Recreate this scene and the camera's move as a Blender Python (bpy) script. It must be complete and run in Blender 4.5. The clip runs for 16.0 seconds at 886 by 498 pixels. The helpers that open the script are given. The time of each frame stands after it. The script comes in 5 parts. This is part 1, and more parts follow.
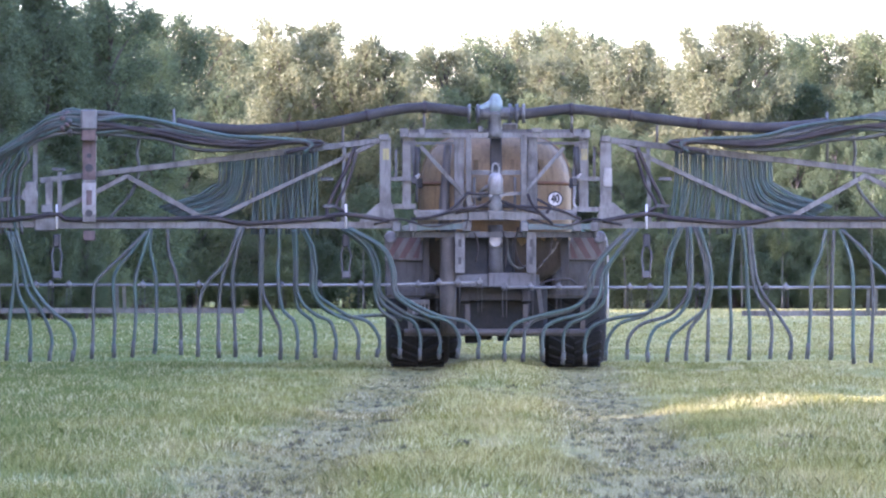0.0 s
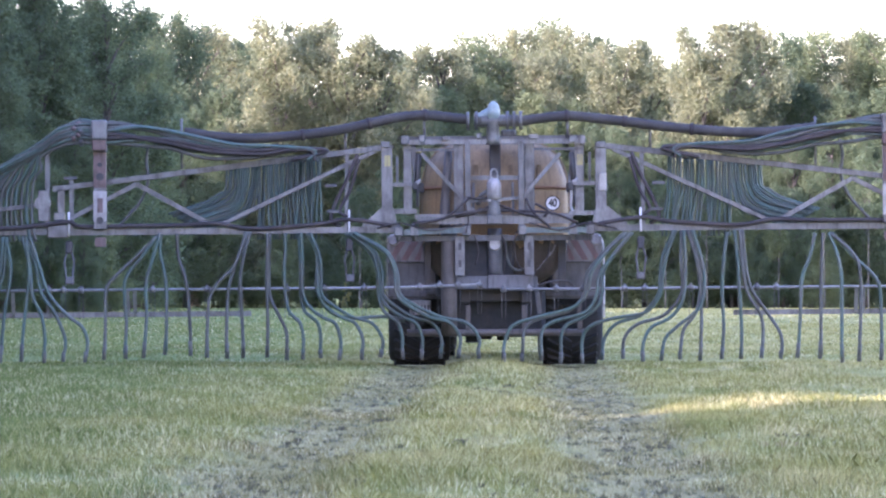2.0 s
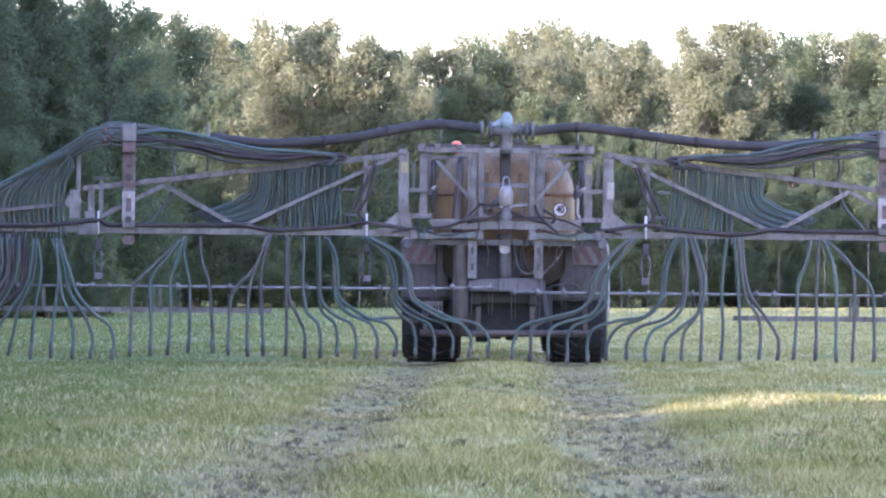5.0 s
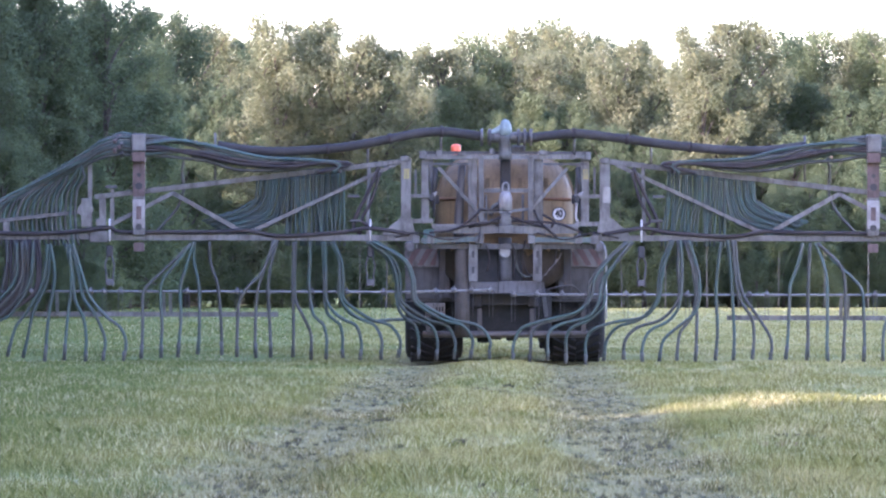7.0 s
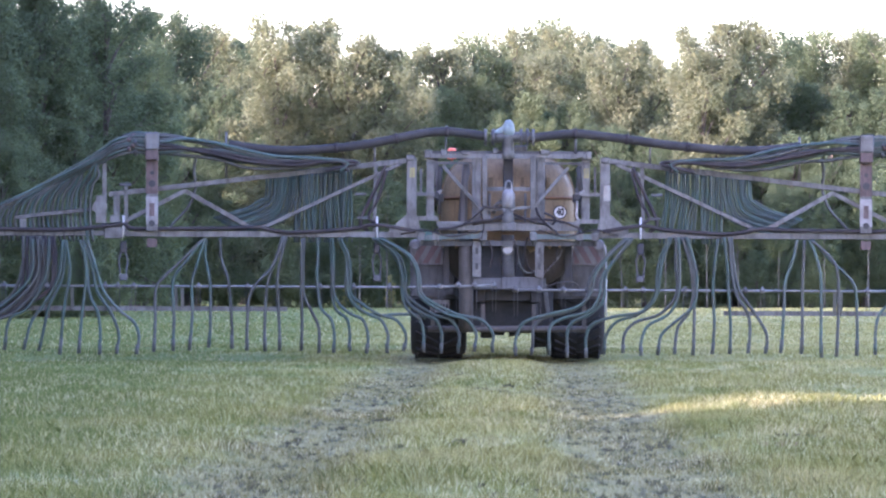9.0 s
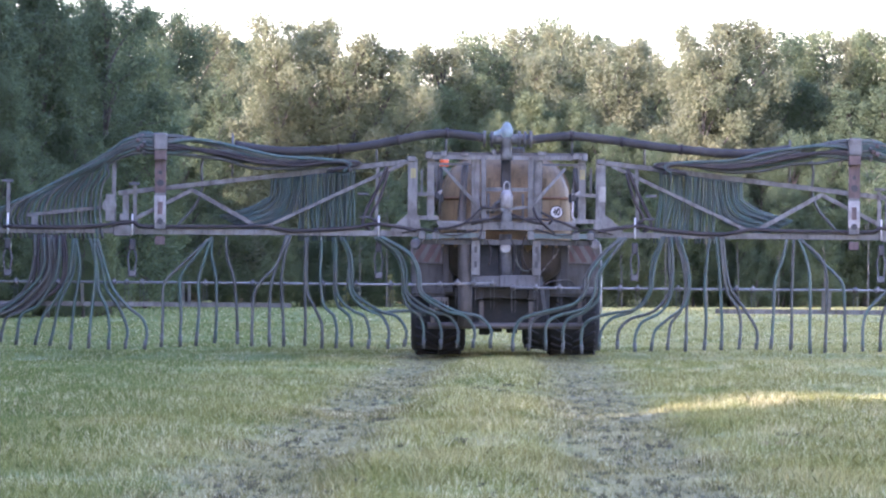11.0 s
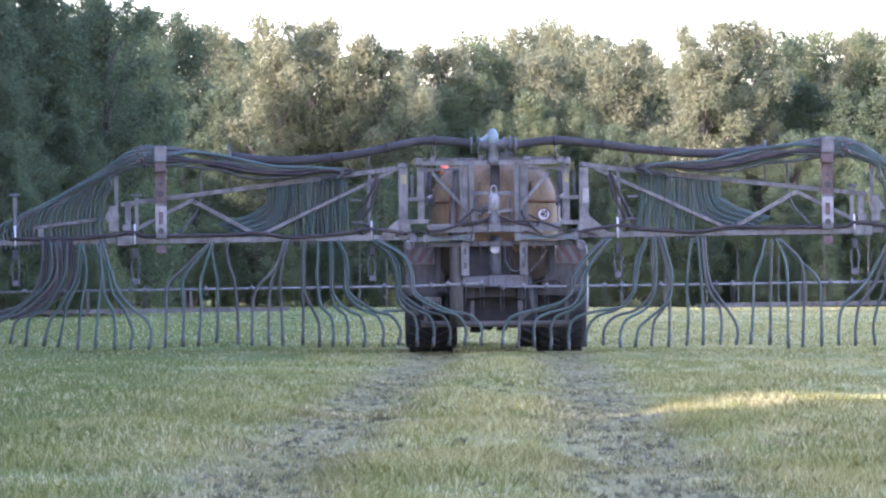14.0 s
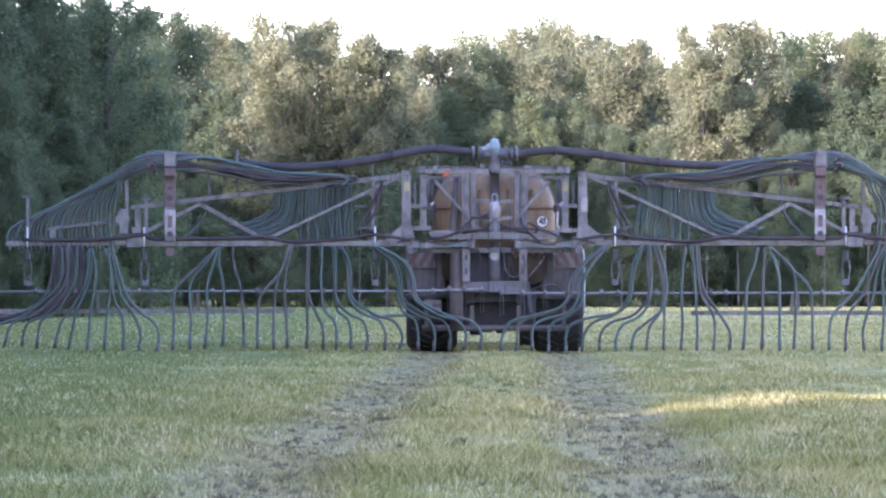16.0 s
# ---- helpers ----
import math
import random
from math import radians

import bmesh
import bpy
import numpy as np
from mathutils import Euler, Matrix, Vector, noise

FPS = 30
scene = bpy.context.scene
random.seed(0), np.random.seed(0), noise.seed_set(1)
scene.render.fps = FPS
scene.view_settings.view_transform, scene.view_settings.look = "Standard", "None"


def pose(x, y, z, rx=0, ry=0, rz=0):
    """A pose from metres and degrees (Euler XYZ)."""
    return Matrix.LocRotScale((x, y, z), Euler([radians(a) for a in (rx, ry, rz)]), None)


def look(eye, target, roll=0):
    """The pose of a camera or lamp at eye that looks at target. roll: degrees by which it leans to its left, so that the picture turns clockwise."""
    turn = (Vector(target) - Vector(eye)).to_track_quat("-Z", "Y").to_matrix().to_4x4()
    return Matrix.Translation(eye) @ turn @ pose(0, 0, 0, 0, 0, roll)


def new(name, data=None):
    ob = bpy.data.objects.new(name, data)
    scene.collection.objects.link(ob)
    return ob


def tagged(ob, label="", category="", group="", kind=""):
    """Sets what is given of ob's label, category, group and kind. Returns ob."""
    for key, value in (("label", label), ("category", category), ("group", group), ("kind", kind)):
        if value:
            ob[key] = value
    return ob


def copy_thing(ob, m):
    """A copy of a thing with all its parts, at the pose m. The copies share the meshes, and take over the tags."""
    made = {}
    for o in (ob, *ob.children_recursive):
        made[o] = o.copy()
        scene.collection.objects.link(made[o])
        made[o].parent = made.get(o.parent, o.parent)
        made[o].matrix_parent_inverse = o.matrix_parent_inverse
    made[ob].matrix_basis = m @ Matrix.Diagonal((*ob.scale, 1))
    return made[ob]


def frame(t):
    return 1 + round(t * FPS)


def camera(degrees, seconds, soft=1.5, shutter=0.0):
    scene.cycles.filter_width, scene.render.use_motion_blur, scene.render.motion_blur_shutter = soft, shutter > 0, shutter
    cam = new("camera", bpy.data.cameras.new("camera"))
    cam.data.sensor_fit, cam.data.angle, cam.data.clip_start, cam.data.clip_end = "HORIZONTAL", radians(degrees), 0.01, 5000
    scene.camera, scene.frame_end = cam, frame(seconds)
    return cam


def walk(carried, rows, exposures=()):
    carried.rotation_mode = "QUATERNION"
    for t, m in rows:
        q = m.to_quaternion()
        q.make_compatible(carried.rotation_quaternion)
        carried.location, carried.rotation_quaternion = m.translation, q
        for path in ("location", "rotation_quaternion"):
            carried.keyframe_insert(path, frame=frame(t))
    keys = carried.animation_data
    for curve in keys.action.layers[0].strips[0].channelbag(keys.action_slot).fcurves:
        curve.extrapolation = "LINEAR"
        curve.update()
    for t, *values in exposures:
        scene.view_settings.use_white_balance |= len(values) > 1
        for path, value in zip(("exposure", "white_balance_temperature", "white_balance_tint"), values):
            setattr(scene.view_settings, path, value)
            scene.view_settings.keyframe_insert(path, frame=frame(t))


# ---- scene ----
import itertools

# ---------- camera ----------
LENS = 10.0
FOC = 784 / math.tan(radians(LENS / 2))
EYE_Z = 0.95
cam = camera(LENS, 16.0, soft=2.25)


def cam_pose(dx, dy):
    """Camera on its tripod, nudged by small pan and tilt angles (thousandths of the focal length)."""
    return pose(0, 0, EYE_Z, 90 + math.degrees((74 + dy) / FOC), 0, math.degrees(dx / FOC))


walk(cam, [(0.0, cam_pose(6.1, 1.6)), (0.5, cam_pose(3.0, -7.6)), (1.0, cam_pose(0.0, -7.6)), (1.5, cam_pose(-1.6, -3.2)),
           (2.0, cam_pose(0, 0.4)), (2.5, cam_pose(0, 1.2)), (3.0, cam_pose(0, 1.0)), (3.5, cam_pose(0, 0.3)), (4.2, cam_pose(0, 0)),
           (9.2, cam_pose(0, 0)), (11.3, cam_pose(0, -1.3)), (16.0, cam_pose(0, -1.5))],
     [(0.0, 3.54, 5350, 48), (2.0, 3.46, 5350, 48), (16.0, 3.34, 5350, 48)])

# ---------- light ----------
SUN_FROM = Vector((-0.62, -0.78, 0.0)).normalized()
SUN_ELEV = 9.0
world = bpy.data.worlds.new("world")
scene.world = world
world.use_nodes = True
wn, wl = world.node_tree.nodes, world.node_tree.links
sky = wn.new("ShaderNodeTexSky")
sky.sky_type, sky.sun_disc = "NISHITA", False
sky.sun_elevation = radians(SUN_ELEV)
sky.sun_rotation = math.atan2(SUN_FROM.x, SUN_FROM.y)
sky.air_density, sky.dust_density, sky.ozone_density = 1.0, 0.7, 1.0
wl.new(sky.outputs[0], wn["Background"].inputs[0])
wn["Background"].inputs[1].default_value = 0.15
sun_data = bpy.data.lights.new("sun", "SUN")
sun_data.energy, sun_data.angle, sun_data.color = 2.3, radians(1.0), (1.0, 0.89, 0.70)
sun = new("sun", sun_data)
to_sun = SUN_FROM * math.cos(radians(SUN_ELEV)) + Vector((0, 0, math.sin(radians(SUN_ELEV))))
sun.matrix_world = look(to_sun * 50, (0, 0, 0))


# ---------- materials ----------
def principled(name, color, rough=0.6, metal=0.0, gloss=0.5):
    m = bpy.data.materials.new(name)
    m.use_nodes = True
    b = m.node_tree.nodes["Principled BSDF"]
    b.inputs["Base Color"].default_value = (*color, 1)
    b.inputs["Roughness"].default_value, b.inputs["Metallic"].default_value = rough, metal
    b.inputs["Specular IOR Level"].default_value = gloss
    return m, m.node_tree.nodes, m.node_tree.links, b


def worn(name, color, dirt, rough=0.6, metal=0.0, scale=6.0, amount=0.55, fine=60.0, bump=0.15, vary=0.0, gloss=0.28):
    """Paint or metal with blotches of dirt, fine grain and a little relief."""
    m, n, l, b = principled(name, color, rough, metal, gloss)
    co = n.new("ShaderNodeTexCoord")
    big, small = n.new("ShaderNodeTexNoise"), n.new("ShaderNodeTexNoise")
    big.inputs["Scale"].default_value, big.inputs["Detail"].default_value = scale, 6
    small.inputs["Scale"].default_value, small.inputs["Detail"].default_value = fine, 3
    l.new(co.outputs["Object"], big.inputs["Vector"]), l.new(co.outputs["Object"], small.inputs["Vector"])
    ramp = n.new("ShaderNodeValToRGB")
    ramp.color_ramp.elements[0].position, ramp.color_ramp.elements[1].position = 0.42, 0.68
    mul = n.new("ShaderNodeMath")
    mul.operation = "MULTIPLY"
    mul.inputs[1].default_value = amount
    mix = n.new("ShaderNodeMixRGB")
    mix.inputs[1].default_value, mix.inputs[2].default_value = (*color, 1), (*dirt, 1)
    l.new(big.outputs[0], ramp.inputs[0]), l.new(ramp.outputs[0], mul.inputs[0]), l.new(mul.outputs[0], mix.inputs[0])
    # streaks of grime that run down the surface
    streak, mp, sm = n.new("ShaderNodeTexNoise"), n.new("ShaderNodeMapping"), n.new("ShaderNodeMapRange")
    mp.inputs["Scale"].default_value = (1.0, 1.0, 0.18)
    streak.inputs["Scale"].default_value, streak.inputs["Detail"].default_value = 22, 4
    l.new(co.outputs["Object"], mp.inputs[0]), l.new(mp.outputs[0], streak.inputs["Vector"])
    sm.inputs[1].default_value, sm.inputs[2].default_value, sm.inputs[4].default_value = 0.5, 0.72, amount * 0.8
    grime = n.new("ShaderNodeMixRGB")
    grime.inputs[2].default_value = (dirt[0] * 0.6, dirt[1] * 0.6, dirt[2] * 0.6, 1)
    l.new(streak.outputs[0], sm.inputs[0]), l.new(sm.outputs[0], grime.inputs[0]), l.new(mix.outputs[0], grime.inputs[1])
    mix = grime
    hsv = n.new("ShaderNodeHueSaturation")
    val = n.new("ShaderNodeMapRange")
    val.inputs[3].default_value, val.inputs[4].default_value = 0.7, 1.3
    l.new(small.outputs[0], val.inputs[0])
    l.new(mix.outputs[0], hsv.inputs["Color"])
    if vary:
        info = n.new("ShaderNodeObjectInfo")
        rnd = n.new("ShaderNodeMapRange")
        rnd.inputs[3].default_value, rnd.inputs[4].default_value = 1 - vary, 1 + vary
        both = n.new("ShaderNodeMath")
        both.operation = "MULTIPLY"
        l.new(info.outputs["Random"], rnd.inputs[0]), l.new(rnd.outputs[0], both.inputs[0]), l.new(val.outputs[0], both.inputs[1])
        l.new(both.outputs[0], hsv.inputs["Value"])
    else:
        l.new(val.outputs[0], hsv.inputs["Value"])
    l.new(hsv.outputs[0], b.inputs["Base Color"])
    bm = n.new("ShaderNodeBump")
    bm.inputs["Strength"].default_value, bm.inputs["Distance"].default_value = bump, 0.01
    l.new(small.outputs[0], bm.inputs["Height"]), l.new(bm.outputs[0], b.inputs["Normal"])
    return m


def leaf_material(name, color, color2):
    """Leaves that let some light through, varied leaf by leaf and clump by clump."""
    m, n, l, b = principled(name, color, 0.6, 0.0, 0.2)
    geo, co, noi = n.new("ShaderNodeNewGeometry"), n.new("ShaderNodeTexCoord"), n.new("ShaderNodeTexNoise")
    noi.inputs["Scale"].default_value, noi.inputs["Detail"].default_value = 0.55, 4
    l.new(co.outputs["Object"], noi.inputs["Vector"])
    mix, hsv, val = n.new("ShaderNodeMixRGB"), n.new("ShaderNodeHueSaturation"), n.new("ShaderNodeMapRange")
    mix.inputs[1].default_value, mix.inputs[2].default_value = (*color, 1), (*color2, 1)
    ramp = n.new("ShaderNodeMapRange")
    ramp.inputs[1].default_value, ramp.inputs[2].default_value = 0.35, 0.65
    l.new(noi.outputs[0], ramp.inputs[0]), l.new(ramp.outputs[0], mix.inputs[0])
    val.inputs[3].default_value, val.inputs[4].default_value = 0.84, 1.16
    l.new(geo.outputs["Random Per Island"], val.inputs[0]), l.new(val.outputs[0], hsv.inputs["Value"])
    l.new(mix.outputs[0], hsv.inputs["Color"]), l.new(hsv.outputs[0], b.inputs["Base Color"])
    tr, sh = n.new("ShaderNodeBsdfTranslucent"), n.new("ShaderNodeMixShader")
    sh.inputs[0].default_value = 0.46
    l.new(hsv.outputs[0], tr.inputs[0]), l.new(b.outputs[0], sh.inputs[1]), l.new(tr.outputs[0], sh.inputs[2])
    l.new(sh.outputs[0], n["Material Output"].inputs[0])
    return m


def track_mask(n, l):
    """1 in the two wheel tracks that cross the meadow, 0 on untouched grass, with ragged borders."""
    geo = n.new("ShaderNodeNewGeometry")
    sep = n.new("ShaderNodeSeparateXYZ")
    l.new(geo.outputs["Position"], sep.inputs[0])

    def maths(op, a, b_=None, c=None):
        q = n.new("ShaderNodeMath")
        q.operation = op
        for i, v in enumerate((a, b_, c)):
            if v is None:
                continue
            if isinstance(v, (int, float)):
                q.inputs[i].default_value = v
            else:
                l.new(v, q.inputs[i])
        return q.outputs[0]

    noi = n.new("ShaderNodeTexNoise")
    noi.inputs["Scale"].default_value, noi.inputs["Detail"].default_value = 1.1, 5
    l.new(geo.outputs["Position"], noi.inputs["Vector"])
    centre = maths("MULTIPLY", maths("SUBTRACT", sep.outputs[1], 22.0), 0.0155)
    off = maths("ABSOLUTE", maths("SUBTRACT", sep.outputs[0], centre))
    dist = maths("ABSOLUTE", maths("SUBTRACT", off, 0.98))
    edge = maths("ADD", dist, maths("MULTIPLY", maths("SUBTRACT", noi.outputs[0], 0.5), 0.9))
    inside = n.new("ShaderNodeMapRange")
    inside.inputs[1].default_value, inside.inputs[2].default_value = 0.62, 0.22
    inside.inputs[3].default_value, inside.inputs[4].default_value = 0.0, 1.0
    l.new(edge, inside.inputs[0])
    ends = n.new("ShaderNodeMapRange")
    ends.inputs[1].default_value, ends.inputs[2].default_value = 95.0, 75.0
    l.new(sep.outputs[1], ends.inputs[0])
    return geo, maths("MULTIPLY", inside.outputs[0], ends.outputs[0])


def meadow_material(name, blade):
    m, n, l, b = principled(name, (0.1, 0.14, 0.05), 0.9, 0.0, 0.06)
    geo, mask = track_mask(n, l)

    def noise_tex(scale, detail, sx=1.0):
        t, mp = n.new("ShaderNodeTexNoise"), n.new("ShaderNodeMapping")
        mp.inputs["Scale"].default_value = (1, sx, 1)
        t.inputs["Scale"].default_value, t.inputs["Detail"].default_value = scale, detail
        l.new(geo.outputs["Position"], mp.inputs[0]), l.new(mp.outputs[0], t.inputs["Vector"])
        return t.outputs[0]

    def mixed(fac, a, c, lo=0.4, hi=0.62):
        r, x = n.new("ShaderNodeMapRange"), n.new("ShaderNodeMixRGB")
        r.inputs[1].default_value, r.inputs[2].default_value = lo, hi
        l.new(fac, r.inputs[0]), l.new(r.outputs[0], x.inputs[0])
        for i, v in ((1, a), (2, c)):
            if isinstance(v, tuple):
                x.inputs[i].default_value = (*v, 1)
            else:
                l.new(v, x.inputs[i])
        return x.outputs[0]

    base = mixed(noise_tex(0.5, 5, 0.45), GRASS_A, GRASS_B)
    base = mixed(noise_tex(2.2, 5, 0.2), base, GRASS_C, 0.5, 0.7)
    base = mixed(noise_tex(1.1, 5, 0.14), base, GRASS_LUSH, 0.54, 0.74)
    # a lusher strip of sward towards the wood's side, with a ragged border
    sep, wob, lush = n.new("ShaderNodeSeparateXYZ"), n.new("ShaderNodeMath"), n.new("ShaderNodeMapRange")
    l.new(geo.outputs["Position"], sep.inputs[0])
    wob.operation = "MULTIPLY_ADD"
    wob.inputs[1].default_value = 3.2
    l.new(noise_tex(0.7, 5, 0.4), wob.inputs[0]), l.new(sep.outputs[0], wob.inputs[2])
    lush.inputs[1].default_value, lush.inputs[2].default_value = 1.2, -1.8
    lush.inputs[3].default_value, lush.inputs[4].default_value = 0.0, 0.85
    l.new(wob.outputs[0], lush.inputs[0])
    base = mixed(lush.outputs[0], base, GRASS_LUSH, 0.0, 1.0)
    worn_grass = mixed(noise_tex(4.5, 6, 0.12), TRACK_A, TRACK_B, 0.40, 0.6)
    worn_grass = mixed(noise_tex(15.0, 6, 0.07), worn_grass, TRACK_SOIL, 0.53, 0.63)
    base = mixed(mask, base, worn_grass, 0.0, 1.35)
    if blade:
        straw = mixed(geo.outputs["Random Per Island"], base, STRAW, 0.6, 1.1)
        base = mixed(noise_tex(0.8, 4, 0.5), base, straw, 0.35, 0.6)
    hsv, val = n.new("ShaderNodeHueSaturation"), n.new("ShaderNodeMapRange")
    if blade:
        val.inputs[3].default_value, val.inputs[4].default_value = 0.65, 1.45
        l.new(geo.outputs["Random Per Island"], val.inputs[0])
    else:
        val.inputs[3].default_value, val.inputs[4].default_value = 0.6, 1.3
        l.new(noise_tex(14, 6, 0.6), val.inputs[0])
    l.new(val.outputs[0], hsv.inputs["Value"])
    l.new(base, hsv.inputs["Color"]), l.new(hsv.outputs[0], b.inputs["Base Color"])
    if blade:
        tr, sh = n.new("ShaderNodeBsdfTranslucent"), n.new("ShaderNodeMixShader")
        sh.inputs[0].default_value = 0.3
        l.new(hsv.outputs[0], tr.inputs[0]), l.new(b.outputs[0], sh.inputs[1]), l.new(tr.outputs[0], sh.inputs[2])
        l.new(sh.outputs[0], n["Material Output"].inputs[0])
    else:
        bp = n.new("ShaderNodeBump")
        bp.inputs["Strength"].default_value, bp.inputs["Distance"].default_value = 0.7, 0.06
        l.new(noise_tex(22, 6), bp.inputs["Height"]), l.new(bp.outputs[0], b.inputs["Normal"])
    return m


STRAW = (0.48, 0.42, 0.26)
GRASS_A, GRASS_B, GRASS_C = (0.199, 0.200, 0.057), (0.284, 0.260, 0.089), (0.35, 0.304, 0.128)
GRASS_LUSH = (0.124, 0.158, 0.045)
TRACK_A, TRACK_B, TRACK_SOIL = (0.175, 0.142, 0.060), (0.245, 0.208, 0.088), (0.05, 0.042, 0.028)
M_GROUND = meadow_material("meadow_soil", False)
M_GRASS = meadow_material("meadow_grass", True)
# the third leaf colour is kept low to stand in for shade
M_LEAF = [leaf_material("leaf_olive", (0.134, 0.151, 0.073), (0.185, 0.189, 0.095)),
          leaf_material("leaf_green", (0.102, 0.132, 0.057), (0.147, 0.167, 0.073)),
          leaf_material("leaf_dark_shade", (0.077, 0.106, 0.052), (0.108, 0.138, 0.066))]
M_BARK = worn("bark", (0.10, 0.085, 0.07), (0.04, 0.035, 0.03), 0.9, 0, 3, 0.8, 25, 0.6)
# pale leaf colour with the sunlight already in it
M_LEAF_SUNPATCH = leaf_material("leaf_sunpatch", (0.16, 0.17, 0.06), (0.24, 0.23, 0.09))
M_BARK_PALE = worn("pale_bark", (0.14, 0.13, 0.11), (0.07, 0.065, 0.06), 0.9, 0, 2, 0.7, 25, 0.4)
M_STEEL = worn("galvanised_steel", (0.146, 0.143, 0.137), (0.064, 0.058, 0.053), 0.55, 0.3, 5, 0.75, 50, 0.2, 0.12)
M_STEEL_DARK = worn("dirty_steel", (0.105, 0.105, 0.108), (0.052, 0.046, 0.041), 0.6, 0.25, 5, 0.75, 50, 0.2, 0.15)
M_STEEL_LIGHT = worn("bright_steel", (0.21, 0.21, 0.208), (0.12, 0.112, 0.105), 0.4, 0.3, 7, 0.5, 60, 0.1)
M_HOSE = worn("green_rubber_hose", (0.053, 0.084, 0.069), (0.080, 0.077, 0.069), 0.6, 0, 3.5, 0.75, 40, 0.1, 0.22)
M_HOSE_GREY = worn("muddy_hose", (0.076, 0.080, 0.071), (0.05, 0.047, 0.04), 0.6, 0, 4, 0.8, 40, 0.2, 0.2)
M_HOSE_DARK = worn("dark_green_hose", (0.045, 0.078, 0.068), (0.06, 0.06, 0.055), 0.5, 0, 4, 0.7, 40, 0.2, 0.25)
M_PIPE = worn("black_rubber_pipe", (0.032, 0.027, 0.028), (0.065, 0.053, 0.047), 0.8, 0, 4, 0.7, 40, 0.2)
M_FEED = worn("dusty_feed_rubber", (0.037, 0.034, 0.033), (0.066, 0.060, 0.056), 0.8, 0, 4, 0.7, 40, 0.25)
M_RUBBER = worn("tyre_rubber", (0.025, 0.026, 0.028), (0.048, 0.045, 0.042), 0.85, 0, 5, 0.6, 30, 0.3)
M_BLACK = worn("black_paint", (0.038, 0.038, 0.041), (0.06, 0.052, 0.045), 0.6, 0, 6, 0.6, 40, 0.2)
M_TANK = worn("ochre_tank_paint", (0.232, 0.155, 0.080), (0.135, 0.098, 0.058), 0.5, 0, 2.2, 0.7, 45, 0.12)
M_TANK_BAND = worn("brown_tank_band", (0.17, 0.085, 0.04), (0.09, 0.05, 0.03), 0.6, 0, 4, 0.5, 40, 0.2)
M_TANK_SHADE = worn("shade_brown_tank", (0.058, 0.045, 0.036), (0.04, 0.034, 0.03), 0.7, 0, 4, 0.6, 40, 0.2)
M_TANK_FADED = worn("faded_letter_paint", (0.12, 0.085, 0.05), (0.17, 0.12, 0.065), 0.6, 0, 4, 0.6, 40, 0.2)
M_GUARD = worn("grey_mudguard", (0.098, 0.096, 0.098), (0.06, 0.053, 0.048), 0.6, 0, 5, 0.7, 40, 0.2)
M_WHITE = worn("dirty_white", (0.56, 0.55, 0.56), (0.4, 0.36, 0.33), 0.5, 0, 7, 0.7, 60, 0.1)
M_PINK = worn("faded_red_panel", (0.150, 0.090, 0.085), (0.11, 0.082, 0.074), 0.5, 0, 7, 0.6, 60, 0.1)
M_PANEL = worn("dirty_panel_white", (0.26, 0.245, 0.24), (0.16, 0.14, 0.13), 0.5, 0, 7, 0.7, 60, 0.1)
M_BOARD = worn("faded_board", (0.19, 0.175, 0.17), (0.12, 0.105, 0.098), 0.6, 0, 6, 0.8, 60, 0.1)
M_TEAL = worn("pale_teal_paint", (0.19, 0.235, 0.23), (0.14, 0.155, 0.15), 0.5, 0, 7, 0.5, 60, 0.1)
M_TEAL_DARK = worn("dull_teal_paint", (0.09, 0.12, 0.115), (0.07, 0.07, 0.065), 0.5, 0.1, 6, 0.7, 60, 0.1)
M_ORANGE = principled("orange_beacon_plastic", (0.75, 0.13, 0.05), 0.3)[0]
M_BLACK_INK = principled("black_ink", (0.02, 0.02, 0.02), 0.6)[0]
M_RISER = worn("brown_riser_paint", (0.088, 0.077, 0.068), (0.05, 0.043, 0.038), 0.6, 0.1, 3, 0.7, 40, 0.2)
M_STICKER = worn("faded_yellow", (0.26, 0.22, 0.09), (0.17, 0.16, 0.12), 0.6, 0, 9, 0.8, 60, 0.1)
M_RIM = worn("rim_paint", (0.2, 0.19, 0.19), (0.08, 0.07, 0.06), 0.6, 0.2, 6, 0.7)


# ---------- building helpers ----------
def mesh_of(name, bm, material):
    me = bpy.data.meshes.new(name)
    bm.to_mesh(me)
    bm.free()
    me.materials.append(material)
    return me


def part(name, bm, material, parent, label=""):
    ob = new(name, mesh_of(name, bm, material))
    ob.parent = parent
    return tagged(ob, label)


def box(bm, a, b, bevel=0.004):
    """A bevelled block between two corners."""
    a, b = Vector(a), Vector(b)
    g = bmesh.ops.create_cube(bm, size=1.0)
    vs = g["verts"]
    for v in vs:
        v.co = Vector(((a[i] + b[i]) / 2 + v.co[i] * abs(b[i] - a[i])) for i in range(3))
    if bevel:
        es = list({e for v in vs for e in v.link_edges})
        bmesh.ops.bevel(bm, geom=es, offset=min(bevel, 0.3 * min(abs(b[i] - a[i]) for i in range(3))), segments=1, affect="EDGES")
    return bm


